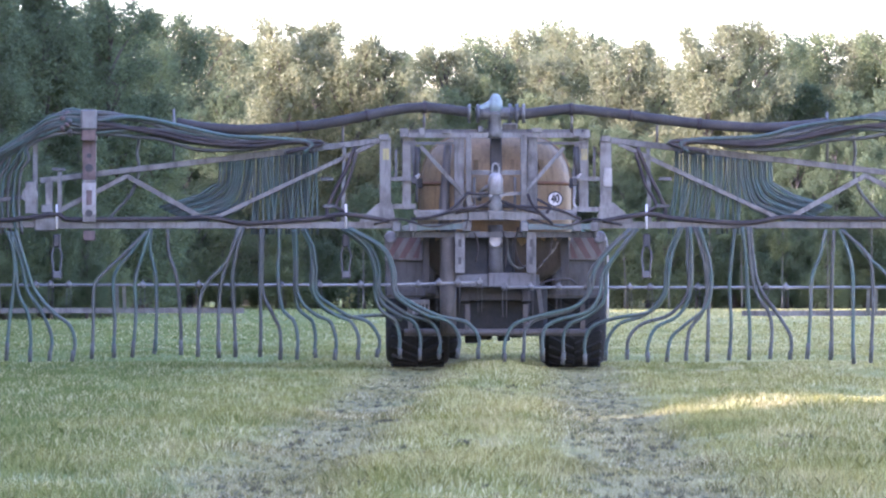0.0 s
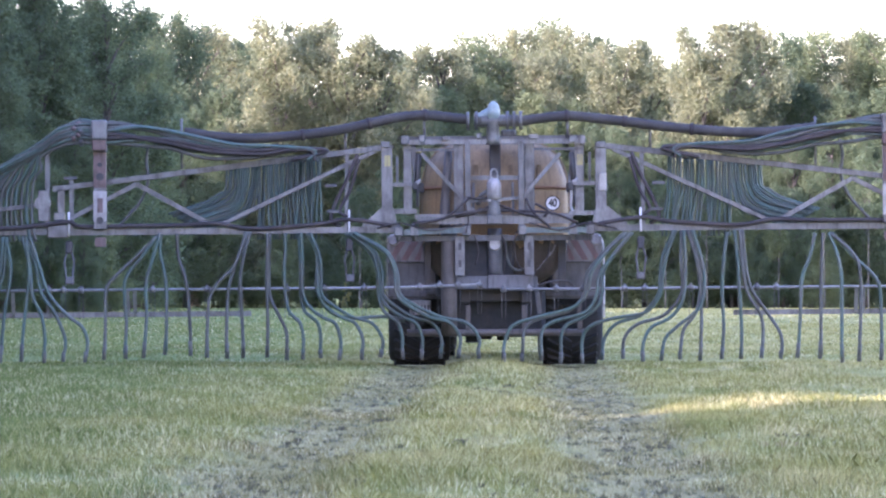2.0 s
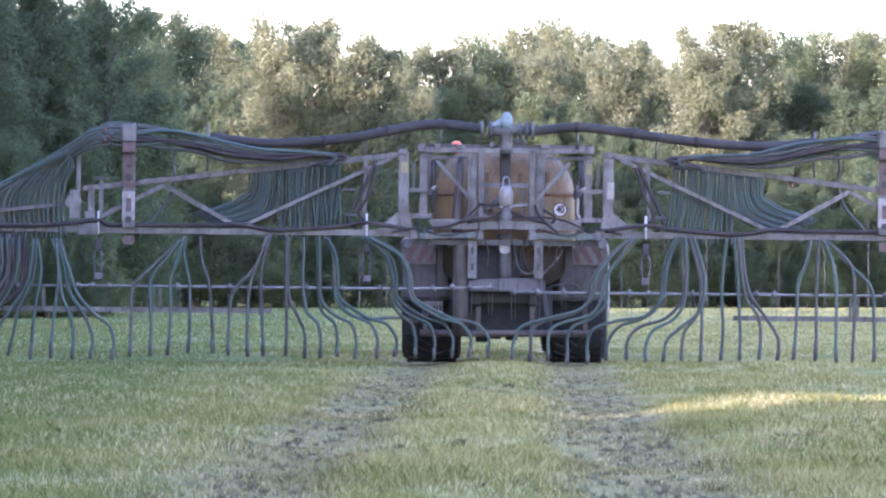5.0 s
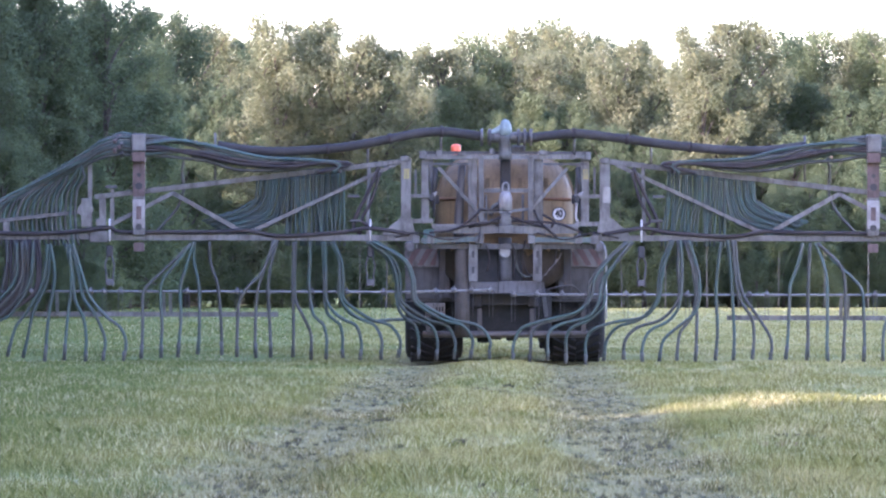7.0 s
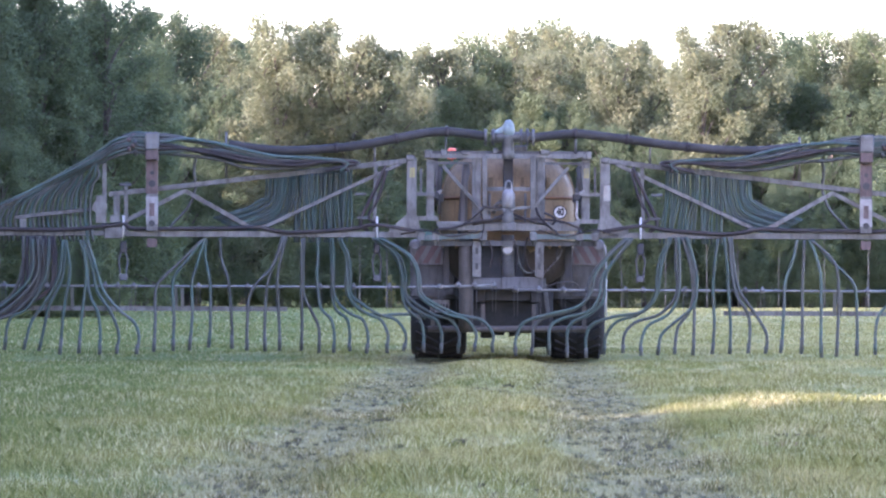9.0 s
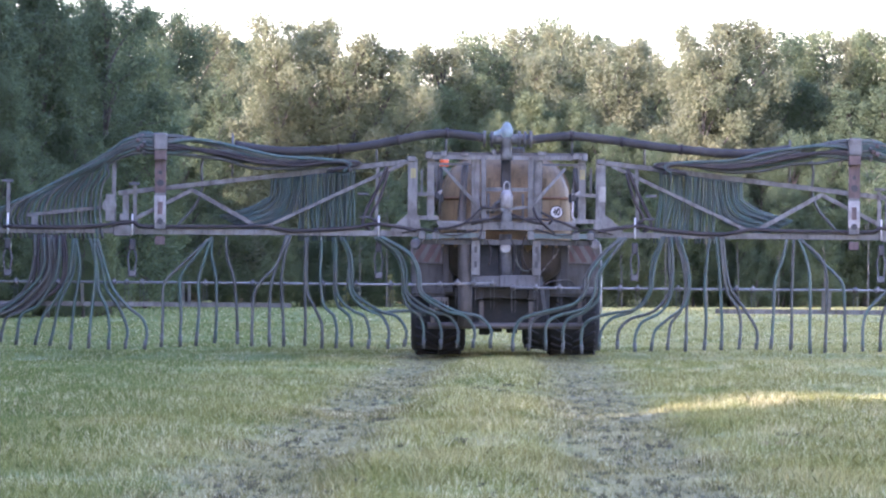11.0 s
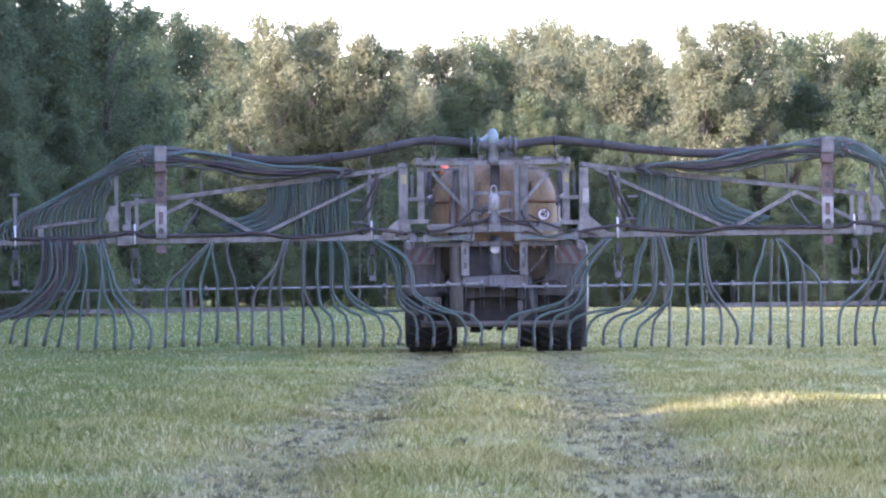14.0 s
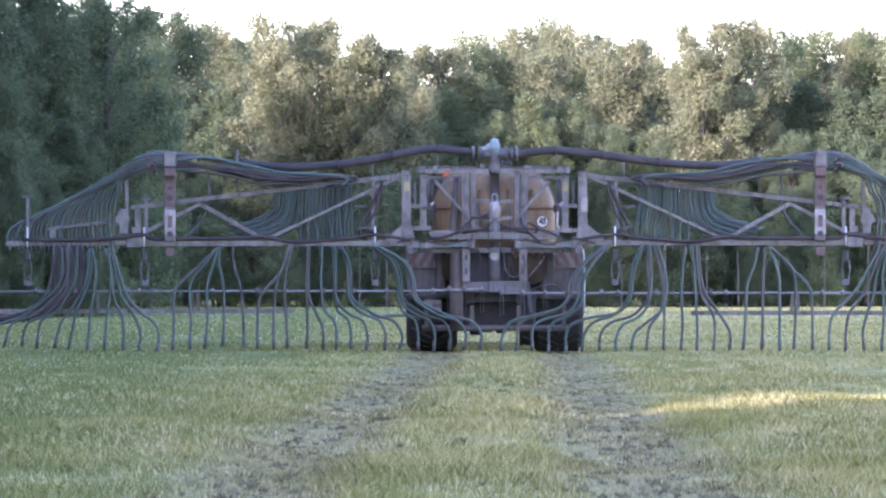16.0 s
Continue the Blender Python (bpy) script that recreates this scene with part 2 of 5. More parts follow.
def bar(bm, a, b, w, d=None, bevel=0.005):
    """A rectangular steel section from a to b: w across in the upright plane, d deep."""
    a, b = Vector(a), Vector(b)
    d = d or w
    axis = b - a
    g = bmesh.ops.create_cube(bm, size=1.0)
    vs = g["verts"]
    deep = Vector((0, 1, 0)) if abs(axis.normalized().y) < 0.9 else Vector((0, 0, 1))
    side = axis.normalized().cross(deep).normalized()
    deep = side.cross(axis.normalized())
    mid = (a + b) / 2
    for v in vs:
        v.co = mid + axis * v.co.z + side * (w * v.co.x) + deep * (d * v.co.y)
    es = list({e for v in vs for e in v.link_edges})
    bmesh.ops.bevel(bm, geom=es, offset=min(bevel, 0.25 * min(w, d)), segments=1, affect="EDGES")
    return bm


def curve_points(ctrl, steps=5):
    """Points on a smooth line through the control points."""
    c = [Vector(p) for p in ctrl]
    c = [c[0] * 2 - c[1]] + c + [c[-1] * 2 - c[-2]]
    out = []
    for i in range(1, len(c) - 2):
        for k in range(steps):
            t = k / steps
            out.append(0.5 * (2 * c[i] + (c[i + 1] - c[i - 1]) * t + (2 * c[i - 1] - 5 * c[i] + 4 * c[i + 1] - c[i + 2]) * t * t
                              + (3 * c[i] - c[i - 1] - 3 * c[i + 1] + c[i + 2]) * t ** 3))
    out.append(c[-2])
    return out


def tube(bm, ctrl, r, sides=8, steps=5, taper=1.0):
    pts = curve_points(ctrl, steps) if steps > 1 else [Vector(p) for p in ctrl]
    rings, ref = [], Vector((0, 1, 0.13)).normalized()
    for i, p in enumerate(pts):
        d = (pts[min(i + 1, len(pts) - 1)] - pts[max(i - 1, 0)]).normalized()
        u = d.cross(ref)
        u = u.normalized() if u.length > 1e-4 else Vector((1, 0, 0))
        w = u.cross(d)
        rr = r * (1 + (taper - 1) * i / max(1, len(pts) - 1))
        rings.append([bm.verts.new(p + (u * math.cos(a) + w * math.sin(a)) * rr) for a in (2 * math.pi * k / sides for k in range(sides))])
    for a, b in zip(rings, rings[1:]):
        for k in range(sides):
            f = bm.faces.new((a[k], a[(k + 1) % sides], b[(k + 1) % sides], b[k]))
            f.smooth = True
    bm.faces.new(rings[0][::-1]), bm.faces.new(rings[-1])
    return bm


def lathe(bm, profile, centre, axis="y", segs=24):
    """Turn (distance along the axis, radius) pairs about an axis."""
    rings = []
    for s, r in profile:
        ring = []
        for k in range(segs):
            a = 2 * math.pi * k / segs
            q = (r * math.cos(a), r * math.sin(a))
            v = {"x": (s, q[0], q[1]), "y": (q[0], s, q[1]), "z": (q[0], q[1], s)}[axis]
            ring.append(bm.verts.new(Vector(centre) + Vector(v)))
        rings.append(ring)
    for a, b in zip(rings, rings[1:]):
        for k in range(segs):
            f = bm.faces.new((a[k], a[(k + 1) % segs], b[(k + 1) % segs], b[k]))
            f.smooth = True
    bm.faces.new(rings[0]), bm.faces.new(rings[-1][::-1])
    bmesh.ops.recalc_face_normals(bm, faces=bm.faces)
    return bm


def bm_new():
    return bmesh.new()


# ---------- ground ----------
def smooth01(t):
    t = min(1.0, max(0.0, t))
    return t * t * (3 - 2 * t)


SWELLS = ((52, 0.0), (64, 0.03), (71, -0.03), (76.0, 0.035), (80.5, 0.0), (90, 0.0))


def ground_z(x, y):
    z = 0.0
    for (y0, z0), (y1, z1) in zip(SWELLS, SWELLS[1:]):
        if y0 <= y < y1:
            z = z0 + (z1 - z0) * smooth01((y - y0) / (y1 - y0))
    near = smooth01((130 - y) / 60)
    z -= 0.025 * smooth01((y - 50) / 8) * smooth01((92 - y) / 14)
    c = (y - 22) * 0.0155
    rut = math.exp(-((abs(x - c) - 0.98) / 0.33) ** 2) * smooth01((86 - y) / 10)
    hump = 0.02 * math.exp(-(((x - c) / 0.55) ** 2)) * smooth01((y - 40) / 12) * smooth01((84 - y) / 12)
    hump += 0.10 * math.exp(-(((y - 58.0) / 2.6) ** 2) - ((x - c) / 0.5) ** 2)
    return z + hump + near * (0.02 * noise.noise((x * 0.35, y * 0.22, 0)) + 0.012 * noise.noise((x * 1.6, y * 1.1, 4))) - 0.035 * rut


def grown(a, b, first, ratio):
    out, step = [a], first
    while out[-1] < b:
        out.append(min(b, out[-1] + step))
        step *= ratio
    return out


def make_ground():
    xs_r = grown(0.0, 12.0, 0.16, 1.0) + grown(12.0, 2500.0, 0.6, 1.25)[1:]
    xs = [-v for v in xs_r[:0:-1]] + xs_r
    ys_f = grown(14.0, 90.0, 0.25, 1.0) + grown(90.0, 4000.0, 0.5, 1.07)[1:]
    ys = [14.0 - v for v in grown(0.0, 2500.0, 3.0, 1.4)[:0:-1]] + ys_f
    verts = [(x, y, ground_z(x, y)) for y in ys for x in xs]
    w = len(xs)
    faces = [(j * w + i, j * w + i + 1, (j + 1) * w + i + 1, (j + 1) * w + i) for j in range(len(ys) - 1) for i in range(w - 1)]
    me = bpy.data.meshes.new("ground")
    me.from_pydata(verts, [], faces)
    me.shade_smooth()
    me.materials.append(M_GROUND)
    tagged(new("ground", me), "short green meadow grass with greyish worn wheel tracks", "meadow", kind="structure")


def make_grass():
    """Single tapered blades, dense close to the camera and thinner farther off."""
    rng = np.random.default_rng(5)
    bands = ((19, 30, 1700, 0.06, 0.0045), (30, 42, 1000, 0.06, 0.006), (42, 58, 560, 0.048, 0.008), (58, 90, 260, 0.036, 0.011),
             (90, 150, 60, 0.035, 0.022), (150, 300, 6, 0.035, 0.06))
    verts, faces = [], []
    for y0, y1, density, tall, wide in bands:
        half = 0.0895 * y1 + 0.4
        count = int(density * (y1 - y0) * 2 * half)
        x, y = rng.uniform(-half, half, count), rng.uniform(y0, y1, count)
        patch = np.array([noise.noise((a * 0.9, b * 0.45, 7)) + 0.6 * noise.noise((a * 3.1, b * 1.7, 2)) for a, b in zip(x, y)])
        c = (y - 22) * 0.0155
        off = np.abs(np.abs(x - c) - 0.98)
        ragged = np.array([noise.noise((a * 1.3, b * 0.8, 21)) for a, b in zip(x, y)]) * 0.35
        track = np.clip((0.62 - off - ragged) / 0.35, 0, 1) * np.clip((86 - y) / 10, 0, 1)
        keep = (np.abs(x) < 0.0895 * y + 0.4) & (rng.random(count) < (1 - 0.45 * track) * np.clip(0.75 + 0.5 * patch, 0.25, 1))
        x, y, patch, track = x[keep], y[keep], patch[keep], track[keep]
        n = len(x)
        z = np.array([ground_z(a, b) for a, b in zip(x, y)]) - 0.004
        h = tall * rng.uniform(0.45, 1.25, n) * (1 - 0.55 * track) * np.clip(1 + 0.8 * patch, 0.35, 2.0) * (1 + 0.8 * np.exp(-((y - 58) / 2.5) ** 2 - ((x - c[keep]) / 0.55) ** 2))
        a = rng.uniform(0, 2 * np.pi, n)
        w = wide * rng.uniform(0.7, 1.4, n)
        lean = h * rng.uniform(0.1, 0.9, n)
        b = rng.uniform(0, 2 * np.pi, n)
        dx, dy = np.cos(a) * w / 2, np.sin(a) * w / 2
        lx, ly = np.cos(b) * lean, np.sin(b) * lean
        root = sum(len(v) for v in verts)
        q = np.stack([np.stack([x - dx, y - dy, z], 1), np.stack([x + dx, y + dy, z], 1),
                      np.stack([x + lx * 0.4 + dx * 0.7, y + ly * 0.4 + dy * 0.7, z + h * 0.6], 1),
                      np.stack([x + lx, y + ly, z + h], 1),
                      np.stack([x + lx * 0.4 - dx * 0.7, y + ly * 0.4 - dy * 0.7, z + h * 0.6], 1)], 1).reshape(-1, 3)
        verts.append(q)
        k = root + 5 * np.arange(n)
        faces.append(np.stack([k, k + 1, k + 2, k + 3, k + 4], 1))
    v, f = np.concatenate(verts), np.concatenate(faces)
    me = bpy.data.meshes.new("grass")
    me.vertices.add(len(v)), me.loops.add(f.size), me.polygons.add(len(f))
    me.vertices.foreach_set("co", v.astype(np.float32).ravel())
    me.loops.foreach_set("vertex_index", f.astype(np.int32).ravel())
    me.polygons.foreach_set("loop_start", (5 * np.arange(len(f))).astype(np.int32))
    me.update(calc_edges=True)
    me.materials.append(M_GRASS)
    tagged(new("grass", me), "uneven short meadow grass, pale green with dry stalks", "grass", kind="stuff")


def make_tuft(x, y, tall, wide, dry, seed):
    """A clump of coarse blades that stands out of the meadow."""
    rng = random.Random(seed)
    bm = bm_new()
    for _ in range(130):
        a, q = rng.uniform(0, 6.28), rng.random() ** 0.5
        px, py = x + math.cos(a) * q * wide, y + math.sin(a) * q * wide * 1.4
        z = ground_z(px, py) - 0.01
        h, w, b = tall * rng.uniform(0.4, 1.1), 0.006 * rng.uniform(0.7, 1.5), rng.uniform(0, 6.28)
        dx, dy, lx, ly = math.cos(b) * w, math.sin(b) * w, math.cos(a) * h * 0.6 * rng.random(), math.sin(a) * h * 0.6 * rng.random()
        vs = [bm.verts.new(c) for c in ((px - dx, py - dy, z), (px + dx, py + dy, z), (px + lx * 0.5 + dx * 0.7, py + ly * 0.5 + dy * 0.7, z + h * 0.6), (px + lx, py + ly, z + h))]
        bm.faces.new(vs)
    ob = new("grass_tuft", mesh_of("grass_tuft", bm, M_TUFT_DRY if dry else M_TUFT))
    tagged(ob, "dry straw-coloured tuft in the meadow" if dry else "dark coarse tuft in the meadow grass", "grass tuft", kind="stuff")


def make_stubble():
    """Crushed dark tussocks and clods pressed up along the wheel tracks, a few down the middle."""
    rng = np.random.default_rng(12)
    verts, faces = [], []
    for side, spread, count in ((-0.98, 0.42, 210), (0.98, 0.36, 230), (0.0, 0.42, 80)):
        y = 20 + 36 * rng.random(count) ** 1.5
        x = (y - 22) * 0.0155 + side + spread * rng.normal(size=count) * 0.75
        for a, b in zip(x, y):
            blades = int(rng.integers(7, 26))
            wide, tall = rng.uniform(0.012, 0.05), rng.uniform(0.014, 0.036) * (1.25 if side == 0 else 1.0)
            for _ in range(blades):
                ang, q = rng.uniform(0, 6.28), rng.random() ** 0.5
                px, py = a + math.cos(ang) * q * wide, b + math.sin(ang) * q * wide * 4
                z, h, w = ground_z(px, py) - 0.006, tall * rng.uniform(0.5, 1.2), rng.uniform(0.003, 0.007)
                lean = rng.uniform(-0.8, 0.8) * h
                k = len(verts)
                verts += [(px - w, py, z), (px + w, py, z), (px + lean + w * 0.4, py + rng.uniform(-0.01, 0.01), z + h)]
                faces.append((k, k + 1, k + 2))
    me = bpy.data.meshes.new("stubble")
    me.from_pydata(verts, [], faces)
    me.materials.append(M_STUBBLE)
    tagged(new("stubble", me), "crushed dark tussocks and clods in the wheel tracks", "stubble", kind="stuff")


M_STUBBLE = leaf_material("stubble_dark", (0.070, 0.064, 0.038), (0.115, 0.105, 0.055))
M_TUFT = leaf_material("tuft_dark", (0.075, 0.07, 0.042), (0.11, 0.10, 0.06))
M_TUFT_DRY = leaf_material("tuft_dry", (0.28, 0.20, 0.11), (0.35, 0.28, 0.15))
make_ground()
make_grass()
make_stubble()
for tuft in ((2.05, 31.0, 0.05, 0.11, True, 1), (2.16, 31.2, 0.03, 0.07, False, 2), (2.45, 31.4, 0.03, 0.06, False, 3), (2.3, 32.5, 0.04, 0.17, False, 12),
             (0.10, 31.3, 0.06, 0.03, False, 4), (-0.41, 24.6, 0.05, 0.03, False, 5), (-0.435, 37.2, 0.04, 0.08, False, 6)):
    make_tuft(*tuft)


# ---------- trees ----------
def leaf_cloud(rng, blobs, count, size):
    """Many small leaf sprays scattered through the outer part of the given round masses (centre, radii)."""
    vol = np.array([b[1][0] * b[1][1] + b[1][0] * b[1][2] for b in blobs])
    pick = rng.choice(len(blobs), count, p=vol / vol.sum())
    cen, rad = np.array([b[0] for b in blobs])[pick], np.array([b[1] for b in blobs])[pick]
    d = rng.normal(size=(count, 3))
    d /= np.linalg.norm(d, axis=1)[:, None]
    r = rng.uniform(0.15, 1.0, count) ** 0.5 * (1 + 0.2 * rng.normal(size=count))
    p = cen + d * rad * r[:, None]
    n = 0.55 * d + np.array((0, 0, 0.25)) + 0.65 * rng.normal(size=(count, 3))
    n /= np.linalg.norm(n, axis=1)[:, None]
    u = np.cross(n, rng.normal(size=(count, 3)))
    u /= np.linalg.norm(u, axis=1)[:, None]
    w = np.cross(n, u)
    s = (size * rng.uniform(0.5, 1.3, count))[:, None]
    # each spray is a bent, pointed leaf shape of two faces
    q = np.stack([p - u * s, p + w * s * 0.5 + n * s * 0.2, p + u * s, p - w * s * 0.5 + n * s * 0.2], 1).reshape(-1, 3)
    k = 4 * np.arange(count)
    return q, np.concatenate([np.stack([k, k + 1, k + 2], 1), np.stack([k, k + 2, k + 3], 1)])


def tree_thing(seed, height, width, leaf, label, count=62000, low=0.10, size=0.10, clumps=34, bark=None):
    """A broadleaved tree: tapered trunk, limbs that reach into the masses of the crown, thousands of leaf sprays."""
    rng = np.random.default_rng(seed)
    root = new("tree")
    root.empty_display_size = 0.5
    trunk = bm_new()
    lean = rng.uniform(-0.3, 0.3, 2)
    top = Vector((lean[0], lean[1], height * 0.8))
    r0 = 0.018 * height if bark is None else 0.0055 * height
    tube(trunk, [(0, 0, -0.1), (lean[0] * 0.2, 0, height * 0.25), (lean[0] * 0.3, lean[1] * 0.6, height * 0.5), top], r0, 8, 4, 0.2)
    blobs = []
    for i in range(clumps):
        t = (i + rng.uniform(0.1, 0.9)) / clumps
        zc = height * (low + (0.93 - low) * t)
        shape = math.sin(math.pi * min(1.0, 0.22 + 0.72 * t)) ** 0.7
        reach = width / 2 * shape * rng.uniform(0.3, 0.85)
        a = i * 2.4 + rng.uniform(-0.5, 0.5)
        c = Vector((math.cos(a) * reach, math.sin(a) * reach, zc))
        rr = width * rng.uniform(0.12, 0.21) * (1.15 - 0.35 * t)
        blobs.append((tuple(c), (rr, rr, rr * rng.uniform(0.75, 1.15))))
        start = Vector((lean[0] * 0.3, lean[1] * 0.4, max(height * 0.15, zc - reach * 0.9 - 0.06 * height)))
        tube(trunk, [start, start.lerp(c, 0.5) + Vector((0, 0, 0.2)), c], r0 * 0.34, 5, 3, 0.25)
        for _ in range(3):
            d = Vector(rng.normal(size=3)).normalized()
            e = c + Vector((d.x * rr, d.y * rr, abs(d.z) * rr * 1.1))
            q = rr * rng.uniform(0.35, 0.6)
            blobs.append((tuple(e), (q, q, q)))
            tube(trunk, [c, c.lerp(e, 0.6), e], r0 * 0.1, 4, 2, 0.4)
    part("trunk", trunk, bark or M_BARK, root)
    q, f = leaf_cloud(rng, blobs, count, size)
    me = bpy.data.meshes.new("crown")
    me.vertices.add(len(q)), me.loops.add(f.size), me.polygons.add(len(f))
    me.vertices.foreach_set("co", q.astype(np.float32).ravel())
    me.loops.foreach_set("vertex_index", f.astype(np.int32).ravel())
    me.polygons.foreach_set("loop_start", (3 * np.arange(len(f))).astype(np.int32))
    me.update(calc_edges=True)
    me.materials.append(leaf)
    crown = new("crown", me)
    crown.parent = root
    return tagged(root, label, "tree", "trees of the wood")


def place(ob, x, y, turn=0.0, s=1.0, first=False):
    m = Matrix.Translation((x, y, ground_z(x, y))) @ Euler((0, 0, turn)).to_matrix().to_4x4()
    if first:
        ob.matrix_basis = m
        ob.scale = (s, s, s)
        return ob
    c = copy_thing(ob, m)
    c.scale = (s, s, s)
    return c


TREE_KINDS = {
    "olive": [tree_thing(11, 18, 8.6, M_LEAF[0], "tall broadleaved tree, sunlit olive-green crown, at the field's edge"),
              tree_thing(12, 18, 7.6, M_LEAF[0], "tall broadleaved tree, sunlit olive-green crown, at the field's edge")],
    "green": [tree_thing(13, 18, 7.8, M_LEAF[1], "leafy green tree in the wood's edge"),
              tree_thing(14, 18, 8.8, M_LEAF[1], "leafy green tree in the wood's edge")],
    "dark": [tree_thing(15, 18, 7.4, M_LEAF[2], "dark green tree with shade put into its leaf colour"),
             tree_thing(16, 18, 8.8, M_LEAF[2], "dark green tree with shade put into its leaf colour", low=0.06)],
    "shrub": [tree_thing(17, 6, 5.0, M_LEAF[2], "dark shrub under the edge of the wood", 18000, 0.05, 0.085, 16),
              tree_thing(18, 6, 5.5, M_LEAF[1], "bushy green shrub under the edge of the wood", 18000, 0.05, 0.085, 16)],
}
TREE_KINDS["pole"] = [tree_thing(19, 9, 3.0, M_LEAF[1], "slender young tree with a bare pale stem at the wood's edge", 5000, 0.5, 0.085, 10, M_BARK_PALE),
                      tree_thing(20, 9, 3.4, M_LEAF[2], "slender young tree with a bare pale stem at the wood's edge", 5000, 0.55, 0.085, 9, M_BARK_PALE)]
TREE_KINDS["sunpatch_shrub"] = [tree_thing(s, 4, 1.7, M_LEAF_SUNPATCH, "small bush with sunlight put into its pale yellow-green leaves", 3500, 0.15, 0.085, 9) for s in (21, 22)]
TALL = {"sunpatch_shrub": 4, "olive": 18, "green": 18, "dark": 18, "shrub": 6, "pole": 9}
used = set()
turner = random.Random(4)


def plant(kind, x, y, height):
    fresh = [q for q in (0, 1) if (kind, q) not in used]
    i = fresh[0] if fresh else turner.randrange(2)
    ob = TREE_KINDS[kind][i]
    place(ob, x, y, turner.uniform(0, 6.28), height / TALL[kind], (kind, i) not in used)
    used.add((kind, i))


# the far wood's edge: kind, across, along, height
for kind, x, y, h in (
        ("dark", -18.2, 300, 18.6), ("dark", -16.5, 305, 18.4), ("olive", -15.6, 318, 18.5), ("dark", -14.4, 335, 18.7), ("dark", -13.6, 345, 19.2),
        ("olive", -9.5, 290, 16.7), ("olive", -7.6, 296, 17.5), ("olive", -5.2, 291, 15.7), ("olive", -3.6, 293, 15.9), ("green", -2.4, 330, 16.8),
        ("olive", 0.0, 305, 16.5), ("green", 2.1, 310, 17.0), ("olive", 4.4, 328, 17.9), ("green", 6.6, 345, 20.0), ("olive", 8.0, 338, 18.5),
        ("dark", 10.5, 348, 19.2), ("olive", 5.9, 310, 16.1), ("olive", 10.8, 305, 16.1), ("olive", 13.2, 322, 16.5), ("green", 15.2, 335, 16.3),
        ("olive", 14.8, 290, 16.0), ("olive", 16.8, 294, 17.5), ("dark", 19.5, 304, 17.2), ("green", 22.4, 316, 16.9), ("green", 23.7, 312, 17.3),
        ("olive", 25.6, 308, 17.5), ("green", 27.3, 304, 17.0), ("green", -8.6, 314, 14.6), ("green", 29.0, 300, 16.8)):
    plant(kind, x, y, h)

# trees before the sunlit crowns, most with shade put into their darker leaf colour
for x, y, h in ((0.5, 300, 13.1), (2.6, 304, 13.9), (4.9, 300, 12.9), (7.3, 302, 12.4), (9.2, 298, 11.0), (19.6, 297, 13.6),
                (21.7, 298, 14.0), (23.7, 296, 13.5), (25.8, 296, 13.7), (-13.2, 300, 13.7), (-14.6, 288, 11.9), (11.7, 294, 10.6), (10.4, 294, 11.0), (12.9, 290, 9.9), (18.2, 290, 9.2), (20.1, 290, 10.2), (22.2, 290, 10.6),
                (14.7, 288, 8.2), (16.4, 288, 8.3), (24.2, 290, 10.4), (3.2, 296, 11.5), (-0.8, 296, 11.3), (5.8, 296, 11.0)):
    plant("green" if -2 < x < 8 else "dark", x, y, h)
# the row in front of and between them, shaded by its dark leaf colour
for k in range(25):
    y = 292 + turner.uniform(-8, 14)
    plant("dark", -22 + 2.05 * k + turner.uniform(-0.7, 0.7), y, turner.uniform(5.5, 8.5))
for k in range(30):
    plant("shrub", -26 + 1.9 * k + turner.uniform(-0.6, 0.6), 286 + turner.uniform(-6, 6), turner.uniform(2.6, 5.0))
# slender stems along the edge
for k in range(9):
    x = (9.5 + 2.3 * k if k < 7 else -10.6 + 0.9 * k) + turner.uniform(-0.4, 0.4)
    plant("pole", x, 277 + turner.uniform(-3, 3), turner.uniform(6.0, 9.0))
# small pale bushes that stand in for sunlit foliage seen through gaps
for x, h in ((-2.9, 1.9), (-5.3, 1.5)):
    plant("sunpatch_shrub", x, 276, h)
# the wood behind
for k in range(14):
    plant("dark", -30 + 4.6 * k + turner.uniform(-1, 1), 366 + turner.uniform(-8, 12), turner.uniform(15.0, 17.5))

# the near corner of the wood on one side of the field
for x, y, h in ((-17.5, 186, 14.5), (-15.2, 190, 13.5), (-12.9, 194, 12.7), (-19.5, 182, 15), (-15.8, 178, 9.0), (-14.4, 200, 12.6),
                (-13.6, 187, 7.5), (-17.6, 206, 15)):
    plant("dark", x, y, h)
# tall trees out of view, added to shade this corner
for k in range(7):
    plant("dark", -21 - 1.6 * (k % 4), 162 + 4 * k, turner.uniform(16.5, 18))
for k in range(7):
    plant("shrub", -18.5 + 1.0 * k, 180 + turner.uniform(-3, 4), turner.uniform(2.5, 4.5))
for x, y, h in ((-16.4, 170, 7.5), (-15.0, 172, 6.5), (-13.6, 174, 5.0), (-12.5, 176, 3.4)):
    plant("dark", x, y, h)
for x, y, h in ((-18.5, 232, 14.5), (-17.5, 252, 15.9), (-17.0, 272, 15.5), (-15.4, 262, 11)):
    plant("green", x, y, h)

# unseen side of the wood, added to shade the field, with an opening beyond
turner.seed(31)
